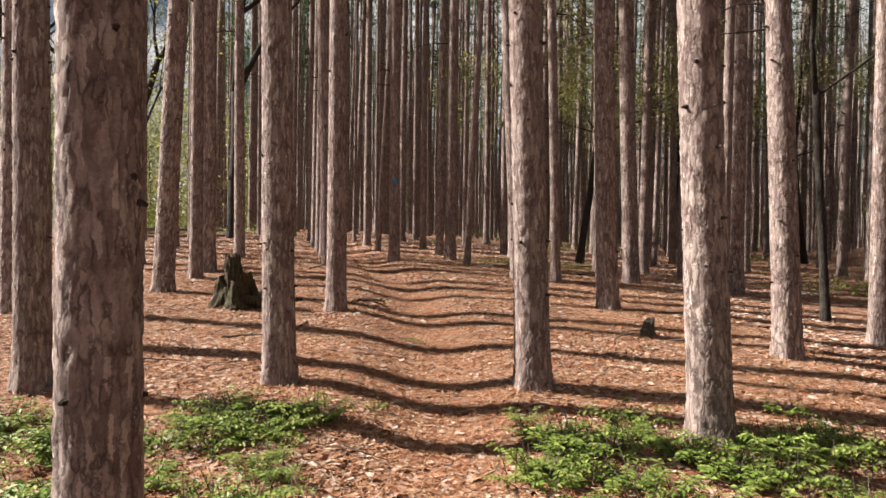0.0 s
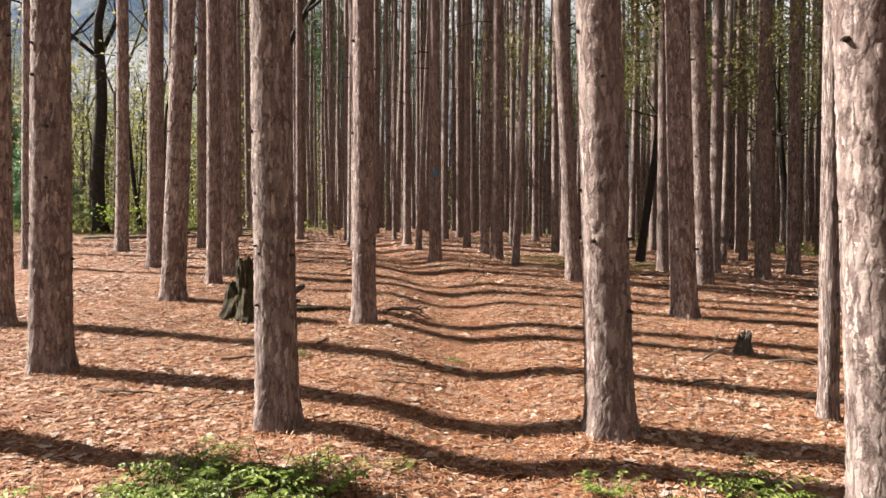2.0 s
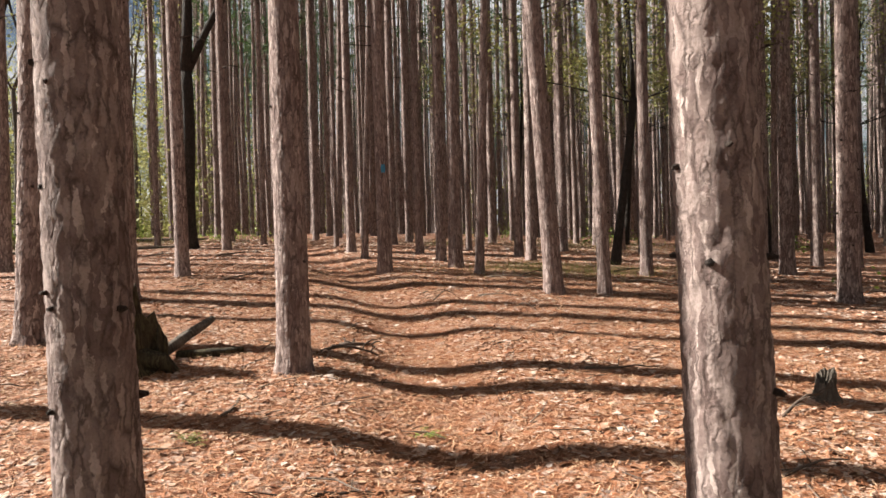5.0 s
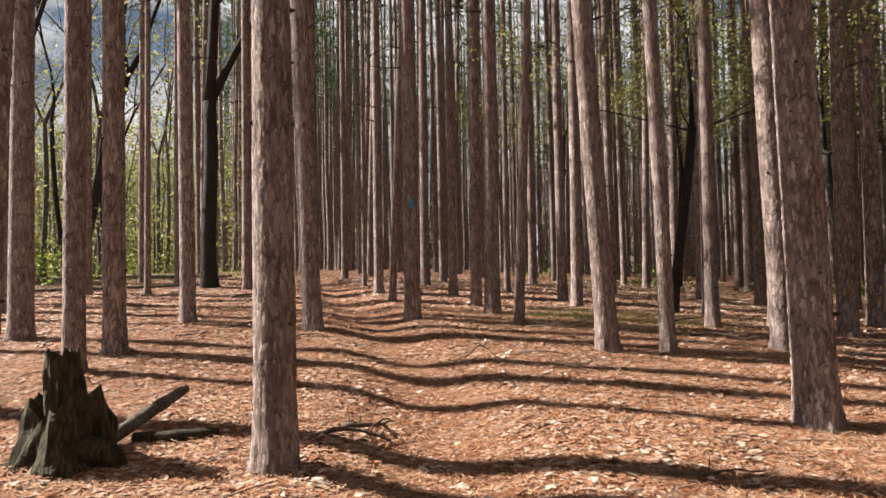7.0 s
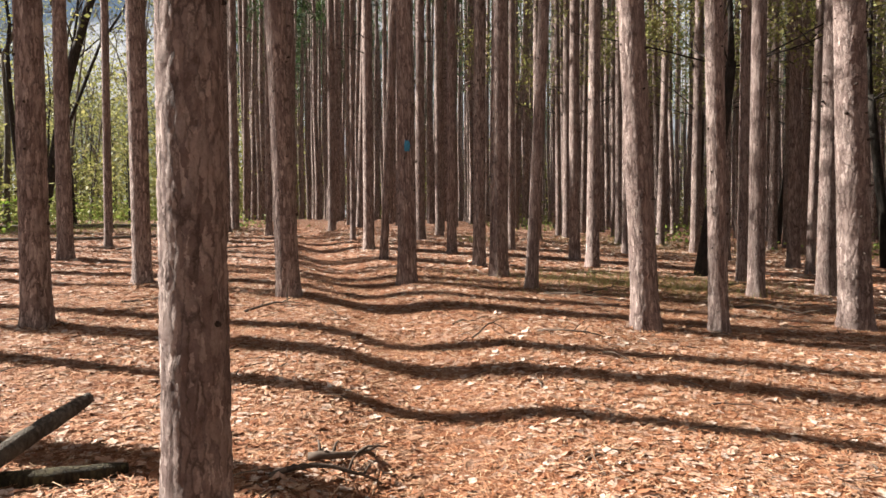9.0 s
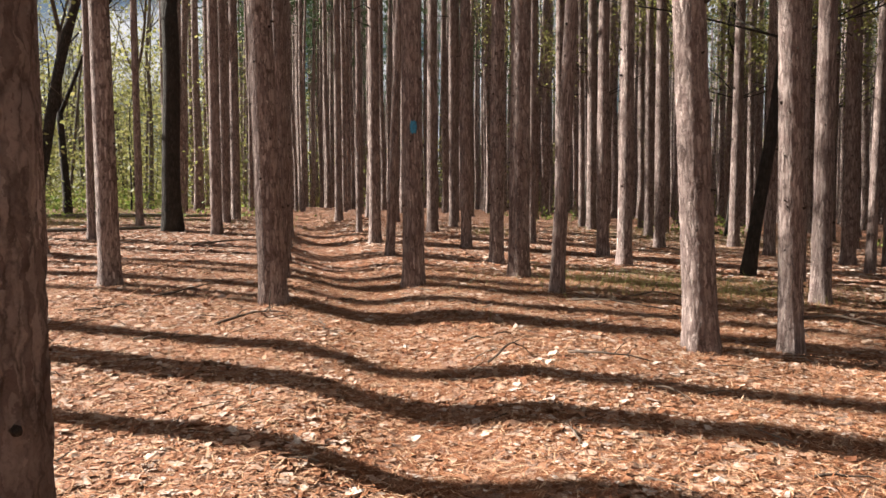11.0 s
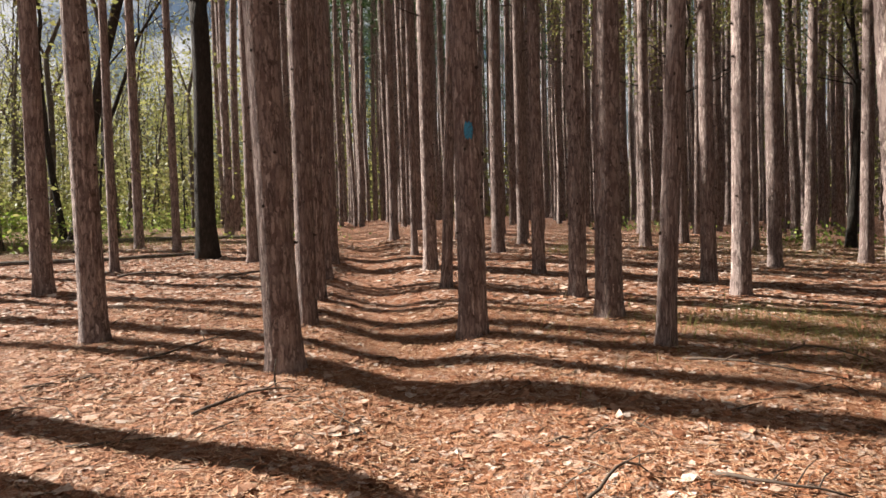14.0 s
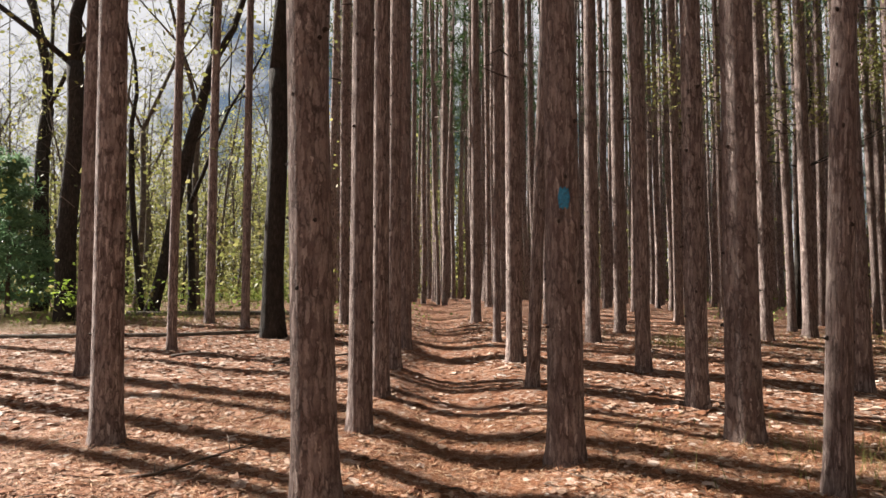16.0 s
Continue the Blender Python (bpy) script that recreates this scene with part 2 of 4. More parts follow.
# ---- tubes, trunks and crowns ----
def tube(points, radii, seg=8, cap=True):
    """Vertices and faces of a bent, tapered round bar."""
    pts = [Vector(p) for p in points]
    verts, faces = [], []
    side = None
    for i, p in enumerate(pts):
        ahead = (pts[min(i + 1, len(pts) - 1)] - pts[max(i - 1, 0)]).normalized()
        if side is None:
            side = ahead.orthogonal().normalized()
        side = (side - ahead * side.dot(ahead)).normalized()
        up = ahead.cross(side)
        for k in range(seg):
            a = 2 * math.pi * k / seg
            verts.append(p + radii[i] * (math.cos(a) * side + math.sin(a) * up))
    for i in range(len(pts) - 1):
        for k in range(seg):
            a, b = i * seg + k, i * seg + (k + 1) % seg
            faces.append((a, b, b + seg, a + seg))
    if cap:
        faces.append(tuple(range(seg))[::-1])
        faces.append(tuple(range((len(pts) - 1) * seg, len(pts) * seg)))
    return verts, faces


class Bunch:
    """Gathers pieces into one mesh."""

    def __init__(self):
        self.v, self.f = [], []

    def add(self, vf):
        n = len(self.v)
        self.v += [tuple(v) for v in vf[0]]
        self.f += [tuple(n + i for i in f) for f in vf[1]]
        return self


TRUNK_D, TRUNK_H = 0.28, 21.0


def trunk_radius(z):
    return TRUNK_D / 2 * (1.03 - 0.022 * z - 0.0009 * z * z) * (1 + 0.20 * math.exp(-z / 0.12) + 0.05 * math.exp(-z / 0.6)) if z < 20 else TRUNK_D / 2 * 0.2


def trunk_mesh(name, seg, zs, seed, relief=0.0):
    rnd = random.Random(seed)
    off = Vector((rnd.uniform(0, 50), rnd.uniform(0, 50), rnd.uniform(0, 50)))
    bend = [rnd.uniform(-1, 1) for _ in range(4)]
    lobes = [rnd.uniform(0, 6.28) for _ in range(3)]
    verts, faces = [], []
    for z in zs:
        r0 = max(trunk_radius(max(z, 0)), 0.02)
        cx = 0.035 * bend[0] * math.sin(z * 0.35 + bend[1] * 3) - 0.035 * bend[0] * math.sin(bend[1] * 3)
        cy = 0.035 * bend[2] * math.sin(z * 0.31 + bend[3] * 3) - 0.035 * bend[2] * math.sin(bend[3] * 3)
        for k in range(seg):
            a = 2 * math.pi * k / seg
            c, s = math.cos(a), math.sin(a)
            r = r0 * (1 + 0.02 * math.sin(2 * a + lobes[0] + z * 0.4) + 0.09 * math.exp(-max(z, 0) / 0.22) * math.sin(5 * a + lobes[1]))
            if relief and z < 9:
                w = noise.noise_vector(Vector((c * r0 * 9, s * r0 * 9, z * 4)) + off) * 0.6
                d, _ = noise.voronoi(Vector((c * r0 * 38, s * r0 * 38, z * 12.0)) + w + off)
                gap = min((d[1] - d[0]) / 0.32, 1.0)
                r += relief * (gap - 0.55) + 0.5 * relief * noise.noise(Vector((c * r0 * 30, s * r0 * 30, z * 16)) + off)
            verts.append((cx + r * c, cy + r * s, z))
    for i in range(len(zs) - 1):
        for k in range(seg):
            a, b = i * seg + k, i * seg + (k + 1) % seg
            faces.append((a, b, b + seg, a + seg))
    faces.append(tuple(range((len(zs) - 1) * seg, len(zs) * seg)))
    return mesh_of(name, verts, faces, pine_bark, True)


def stub_mesh(name, seed, low=0.9, twig_from=3.2):
    """Broken whorls on the bare trunk, and dead side branches higher up."""
    rnd, bunch = random.Random(seed), Bunch()
    z = low
    while z < 12.5:
        for _ in range(rnd.choice((1, 2, 2, 3))):
            a, r = rnd.uniform(0, 6.283), trunk_radius(z)
            zz = z + rnd.uniform(-0.06, 0.06)
            out = Vector((math.cos(a), math.sin(a), 0))
            long = rnd.uniform(0.012, 0.035)
            if z > twig_from and rnd.random() < 0.10 + 0.045 * (z - twig_from):
                long = rnd.uniform(0.25, 1.1) * min(1.0, 0.35 + 0.1 * z)
            p0 = out * (r - 0.02) + Vector((0, 0, zz))
            p1 = out * (r + 0.4 * long) + Vector((0, 0, zz + rnd.uniform(-0.02, 0.08) * long))
            p2 = out * (r + long) + Vector((rnd.uniform(-0.12, 0.12) * long, rnd.uniform(-0.12, 0.12) * long, zz + rnd.uniform(-0.25, 0.12) * long))
            thick = rnd.uniform(0.009, 0.015) if long < 0.1 else 0.008 + 0.006 * long
            bunch.add(tube((p0, p1, p2), (thick * 1.5, thick, thick * 0.6), 5))
        z += rnd.uniform(0.28, 0.5)
    return mesh_of(name, bunch.v, bunch.f, stub_wood)


def tuft(rnd, centre, size, count, bunch, spread=1.0):
    """A brush of flat narrow blades."""
    for _ in range(count):
        d = Vector((rnd.gauss(0, 1), rnd.gauss(0, 1), rnd.gauss(0.35, 0.8))).normalized()
        side = d.orthogonal().normalized() * size * 0.085
        p = centre + Vector((rnd.gauss(0, 1), rnd.gauss(0, 1), rnd.gauss(0, 0.5))) * size * 0.25 * spread
        n = len(bunch.v)
        q = p + d * size
        bunch.v += [tuple(p - side), tuple(p + side), tuple(q)]
        bunch.f.append((n, n + 1, n + 2))


def crown_meshes(name, seed, whorls, tufts, blades, blade):
    rnd, limbs, green = random.Random(seed), Bunch(), Bunch()
    for w in range(whorls):
        z = 11.0 + 10.2 * w / whorls
        reach = (2.1 - 1.6 * w / whorls) * rnd.uniform(0.7, 1.15)
        for b in range(rnd.choice((3, 4, 4, 5))):
            a = rnd.uniform(0, 6.283)
            out = Vector((math.cos(a), math.sin(a), 0))
            tip = out * reach * rnd.uniform(0.7, 1.0) + Vector((0, 0, z + reach * rnd.uniform(0.0, 0.35)))
            foot = Vector((0, 0, z))
            limbs.add(tube((foot, foot.lerp(tip, 0.5) + Vector((0, 0, -0.08)), tip), (0.028, 0.018, 0.008), 4))
            for _ in range(tufts):
                p = foot.lerp(tip, rnd.uniform(0.5, 1.05)) + Vector((rnd.gauss(0, 0.22), rnd.gauss(0, 0.22), rnd.gauss(0.05, 0.12)))
                tuft(rnd, p, blade, blades, green)
    return mesh_of(name + "_limbs", limbs.v, limbs.f, stub_wood), mesh_of(name, green.v, green.f, pine_needle)


fine_z = [-0.25] + list(np.arange(-0.05, 5.4, 0.03)) + [5.6, 5.8] + list(np.arange(6.0, 21.1, 0.75))
mid_z = [-0.25, 0, 0.06, 0.15, 0.3, 0.5] + list(np.arange(0.9, 9, 0.45)) + list(np.arange(9, 21.1, 1.5))
FINE = [trunk_mesh("trunk_fine", 60, fine_z, 11 + i, 0.0085) for i in range(4)]
MID = [trunk_mesh("trunk_mid", 16, mid_z, 31 + i, 0.003) for i in range(4)]
STUBS = [stub_mesh("stubs", 51 + i) for i in range(5)]
CROWNS = [crown_meshes("crown", 71 + i, 15, 3, 8, 0.24) for i in range(3)]
pine_count = [0]


def pine(x, y, d, lean=0.0, fine=False, label=""):
    """One pine: bare trunk with broken branch stubs and a high crown."""
    n = pine_count[0]
    pine_count[0] += 1
    rnd = random.Random(900 + n)
    root = new("red_pine")
    s = d / TRUNK_D
    root.matrix_world = pose(x, y, float(height_at(x, y)) - 0.005, rnd.uniform(-0.6, 0.6), math.degrees(math.atan(lean)), 0)
    tagged(root, label or "tall straight red pine with flaky grey-brown bark and broken stubs", "pine tree", "plantation pines")
    turn = Matrix.Rotation(rnd.uniform(0, 6.283), 4, "Z")
    grow = Matrix.Diagonal((s, s, rnd.uniform(0.93, 1.07), 1))
    part("trunk", (FINE if fine else MID)[n % 4], root, m=turn @ grow)
    tagged(part("dead_wood", STUBS[n % 5], root, "dark broken dead branch stubs", turn @ grow), kind="stuff")
    wide = Matrix.Diagonal((0.7 + 0.3 * s, 0.7 + 0.3 * s, rnd.uniform(0.95, 1.08), 1))
    limbs, green = CROWNS[n % 3]
    tagged(part("crown_branches", limbs, root, m=turn @ wide), kind="stuff")
    tagged(part("crown", green, root, "dark green needle crown", turn @ wide), kind="stuff")
    return root


# ---- the pines along the walk: x, y, thickness at breast height ----
NEAR = [(-1.23, 2.54, 0.29), (2.0, 5.02, 0.30), (-3.32, 5.63, 0.27), (-1.40, 6.06, 0.27), (0.847, 6.20, 0.31), (2.50, 6.71, 0.13), (-3.75, 7.20, 0.32), (3.98, 7.95, 0.30),
        (5.67, 9.0, 0.26), (-5.58, 9.01, 0.31), (-1.46, 9.58, 0.26), (4.09, 10.11, 0.14), (-4.34, 10.77, 0.31), (2.60, 10.95, 0.33), (-4.38, 12.28, 0.22), (-8.70, 14.05, 0.22),
        (-4.53, 13.40, 0.26), (1.50, 14.04, 0.27), (2.28, 14.16, 0.19)]
LEANS = {(2.0, 5.02): -0.045, (0.847, 6.20): -0.035, (-1.40, 6.06): -0.015, (3.98, 7.95): -0.055, (-4.34, 10.77): 0.045, (2.60, 10.95): -0.022, (1.50, 14.04): -0.05, (2.28, 14.16): -0.028,
         (3.94, 14.61): -0.04, (-2.55, 15.29): -0.03, (0.53, 16.43): 0.04, (-1.83, 19.15): 0.045}
MIDDLE = [(5.80, 13.86, 0.30), (-6.42, 14.49, 0.31), (3.94, 14.61, 0.32), (-2.55, 15.29, 0.27), (-4.71, 16.01, 0.23), (5.56, 16.18, 0.29), (0.53, 16.43, 0.16), (3.63, 16.53, 0.21),
          (-1.19, 16.61, 0.25), (-2.93, 16.88, 0.20), (-8.67, 17.35, 0.30), (6.73, 17.52, 0.28), (0.14, 17.64, 0.28), (-3.30, 18.30, 0.19), (4.14, 18.31, 0.19), (-7.18, 18.45, 0.24),
          (-0.14, 18.76, 0.21), (-1.83, 19.15, 0.14), (9.09, 19.11, 0.22), (1.86, 19.16, 0.22), (8.31, 19.32, 0.24), (-3.72, 19.85, 0.18), (1.72, 20.30, 0.20)]
BEYOND = [(10.8, 19.0, 0.25), (-7.48, 20.44, 0.14), (-8.92, 20.51, 0.22), (-0.65, 20.62, 0.18), (6.76, 20.74, 0.20), (-2.32, 20.76, 0.21), (6.12, 20.87, 0.23), (-5.60, 21.60, 0.21), (-4.17, 21.61, 0.19),
          (5.11, 21.77, 0.20), (0.61, 21.89, 0.15), (3.12, 22.06, 0.21), (-2.96, 22.73, 0.12), (4.88, 23.02, 0.21), (-1.45, 23.23, 0.23), (-5.1, 23.42, 0.16), (-8.09, 23.45, 0.16), (7.73, 23.91, 0.23),
          (-9.49, 24.33, 0.20), (-6.59, 24.77, 0.20), (3.54, 24.87, 0.20), (7.49, 25.01, 0.21), (1.47, 25.08, 0.22), (-4.02, 25.71, 0.19), (-2.59, 26.11, 0.14), (2.43, 26.30, 0.24), (-1.07, 26.60, 0.16)]
taken = [(x, y) for x, y, _ in NEAR + MIDDLE + BEYOND] + [(-6.67, 22.05), (3.68, 18.85)]
for x, y, d in NEAR + MIDDLE + BEYOND:
    words = ""
    if d < 0.17:
        words = "slender young pine trunk among thicker plantation pines"
    if (x, y) == (-1.19, 16.61):
        words = "red pine beside the path with a blue paint blaze"
    tree = pine(x, y, d, LEANS.get((x, y), 0.0), fine=y < 15 and abs(x) < 5.7, label=words)
    if (x, y) == (-1.19, 16.61):
        verts, faces = [], []
        for i in range(9):
            for k in range(7):
                a = radians(-90 + 6 + (k - 3) * (6.5 - 2.0 * abs(i - 4) / 4))
                z = 1.84 + 0.019 * i + 0.012 * math.sin(k * 2.1)
                r = trunk_radius(z) * d / TRUNK_D + 0.012
                verts.append((r * math.cos(a), r * math.sin(a), z))
        for i in range(8):
            for k in range(6):
                faces.append((i * 7 + k, i * 7 + k + 1, i * 7 + k + 8, i * 7 + k + 7))
        blaze = part("paint_blaze", mesh_of("paint_blaze", verts, faces, blue_paint, True), tree, "weathered blue paint trail blaze")
        blaze.modifiers.new("thick", "SOLIDIFY").thickness = 0.006

# rows of the plantation that go on behind those
rows_rng = random.Random(5)
far_spots = []
for a in range(-60, 70):
    for b in range(-36, 60):
        ax = a * 1.85 + rows_rng.uniform(-0.3, 0.3)
        by = b * 1.75 + rows_rng.uniform(-0.45, 0.45)
        x, y = 0.966 * ax - 0.26 * by, 0.26 * ax + 0.966 * by
        if rows_rng.random() < 0.16 or not (-28 < y < 92 and -46 < x < 70):
            continue
        edge = -6.2 - 0.30 * (y - 20) - (2.5 if y > 27 else 0) if y > 12 else -5.0 - 0.25 * y
        if x < edge or (abs(x - float(path_x(y))) < 1.25 and y < 36):
            continue
        seen = y > -1 and x < 0.66 * y + 1.5
        if seen and (y < 17 or (y < 24 and x < 4.2)):
            continue
        if y < 3.5 and abs(x) < 2.5:
            continue
        if any((x - p) ** 2 + (y - q) ** 2 < 1.1 for p, q in taken):
            continue
        far_spots.append((x, y, rows_rng.uniform(0.15, 0.27)))
for _ in range(46):
    y = rows_rng.uniform(36, 72)
    far_spots.append((float(path_x(y)) + rows_rng.gauss(0, 2.2), y, rows_rng.uniform(0.14, 0.26)))
# four unseen pines added on the sun side so their crowns shade the right-hand floor
far_spots += [(-15.0, 17.8, 0.27), (-14.6, 19.5, 0.25), (-15.2, 21.2, 0.26), (-16.6, 20.3, 0.24)]
stand = [s for s in far_spots if s[1] > 16 and math.hypot(s[0] + 0.3, s[1] - 12) < 22 and s[0] < 14]
for x, y, d in stand:
    pine(x, y, d, rows_rng.gauss(0, 0.012))
stand_set = set(stand)


def far_pines(spots):
    """The stand farther off, too many to count: trunks in one mesh, crowns in another."""
    rnd, wood, green = random.Random(8), Bunch(), Bunch()
    for x, y, d in spots:
        z0 = float(height_at(x, y))
        dx, dy = rnd.gauss(0, 0.012), rnd.gauss(0, 0.012)
        zs = (-0.2, 0.1, 0.5, 2, 5, 9, 14, 20)
        wood.add(tube([(x + dx * z + 0.03 * math.sin(z), y + dy * z, z0 + z) for z in zs], [d * 0.5 * q for q in (1.35, 1.2, 1.05, 1, 0.93, 0.82, 0.6, 0.2)], 8, False))
        for _ in range(6):
            zz, a, l = rnd.uniform(4, 11), rnd.uniform(0, 6.28), rnd.uniform(0.3, 1.3)
            p = Vector((x + dx * zz, y + dy * zz, z0 + zz))
            wood.add(tube((p, p + Vector((math.cos(a) * l, math.sin(a) * l, rnd.uniform(-0.2, 0.2)))), (0.014, 0.006), 3, False))
        for _ in range(21):
            zz = rnd.uniform(8.5, 21)
            reach = 2.0 * min(1.0, 1 - (zz - 10) / 13)
            a, r = rnd.uniform(0, 6.28), rnd.uniform(0.3, 1) * reach
            tuft(rnd, Vector((x + r * math.cos(a), y + r * math.sin(a), z0 + zz)), 0.36, 12, green, 1.8)
    tagged(new("distant_pines", mesh_of("distant_pines", wood.v, wood.f, pine_bark, True)), "dense rows of far straight pine trunks", "forest", kind="stuff")
    tagged(new("distant_pine_crowns", mesh_of("distant_pine_crowns", green.v, green.f, pine_needle)), "dark green needle canopy of far pines", "forest", kind="stuff")


far_pines([s for s in far_spots if s not in stand_set])


# ---- broadleaf trees of the open woods ----
def limb(rnd, start, heading, length, radius, depth, wood, tips, seg=7):
    """A wavering limb that forks; ends are gathered for leaves."""
    pts, radii, p, h = [start], [radius], start.copy(), heading.normalized()
    n = 5
    for i in range(n):
        h = (h + Vector((rnd.gauss(0, 0.13), rnd.gauss(0, 0.13), rnd.gauss(0.06, 0.07)))).normalized()
        p = p + h * (length / n)
        pts.append(p.copy())
        radii.append(radius * (1 - 0.55 * (i + 1) / n))
    wood.add(tube(pts, radii, seg, True))
    if depth <= 0:
        tips += pts[2:]
        return
    for i in range(2, n + 1):
        for _ in range(1 if i < n else 2):
            if i < n and rnd.random() < 0.3:
                continue
            a = rnd.uniform(0, 6.283)
            side = (h.orthogonal().normalized() * math.cos(a) + h.cross(h.orthogonal().normalized()) * math.sin(a))
            limb(rnd, pts[i], h * 0.75 + side * rnd.uniform(0.5, 0.95) + Vector((0, 0, 0.25)), length * rnd.uniform(0.42, 0.62), radii[i] * 0.62, depth - 1, wood, tips, max(3, seg - 2))


def leaf_quad(rnd, p, size, bunch):
    d = Vector((rnd.gauss(0, 1), rnd.gauss(0, 1), rnd.gauss(0, 0.6))).normalized()
    s = d.orthogonal().normalized()
    s = (s * math.cos(1.3) + d.cross(s) * math.sin(rnd.uniform(0, 6.28))).normalized() * size * 0.32
    n = len(bunch.v)
    q = p + d * size
    m = p + d * size * 0.55
    bunch.v += [tuple(p), tuple(m + s), tuple(q), tuple(m - s)]
    bunch.f.append((n, n + 1, n + 2, n + 3))


def broadleaf_meshes(name, seed, d, forks, trunk_len, top_len, bark, leaves, leaf_size, leaf_mat, depth=2, lean=(0, 0)):
    """Trunk up to its fork, limbs above, and thin spring leaves."""
    rnd, trunk, wood, tips, green = random.Random(seed), Bunch(), Bunch(), [], Bunch()
    pts, radii = [], []
    k = 12
    for i in range(k + 1):
        z = -0.2 + (trunk_len + 0.2) * i / k
        pts.append(Vector((lean[0] * z + 0.012 * d * 12 * math.sin(z * 1.1 + seed), lean[1] * z + 0.05 * math.sin(z * 0.8 + seed * 2), z)))
        radii.append(d / 2 * (1 - 0.035 * max(z, 0)) * (1 + 0.45 * math.exp(-max(z, 0) / 0.25)))
    trunk.add(tube(pts, radii, 14))
    for hx, hy, hz, share in forks:
        limb(rnd, pts[-1] - Vector((0, 0, 0.1)), Vector((hx, hy, hz)), top_len, radii[-1] * share, depth, wood, tips, 8)
    for _ in range(int(leaves)):
        p = rnd.choice(tips) + Vector((rnd.gauss(0, 0.25), rnd.gauss(0, 0.25), rnd.gauss(0, 0.25)))
        leaf_quad(rnd, p, leaf_size * rnd.uniform(0.6, 1.3), green)
    made = [mesh_of(name + "_trunk", trunk.v, trunk.f, bark, True), mesh_of(name + "_limbs", wood.v, wood.f, bark, True)]
    made.append(mesh_of(name + "_leaves", green.v, green.f, leaf_mat) if green.f else None)
    return made


def broadleaf(meshes, x, y, label, turn=0.0, size=1.0, name="broadleaf_tree"):
    root = new(name)
    root.matrix_world = pose(x, y, float(height_at(x, y)), 0, 0, turn) @ Matrix.Scale(size, 4)
    tagged(root, label, "tree", "broadleaf trees of the open woods")
    part("trunk", meshes[0], root)
    tagged(part("bare_crown", meshes[1], root), kind="stuff")
    if meshes[2]:
        tagged(part("leaves", meshes[2], root, "sparse yellow-green spring leaves"), kind="stuff")
    return root


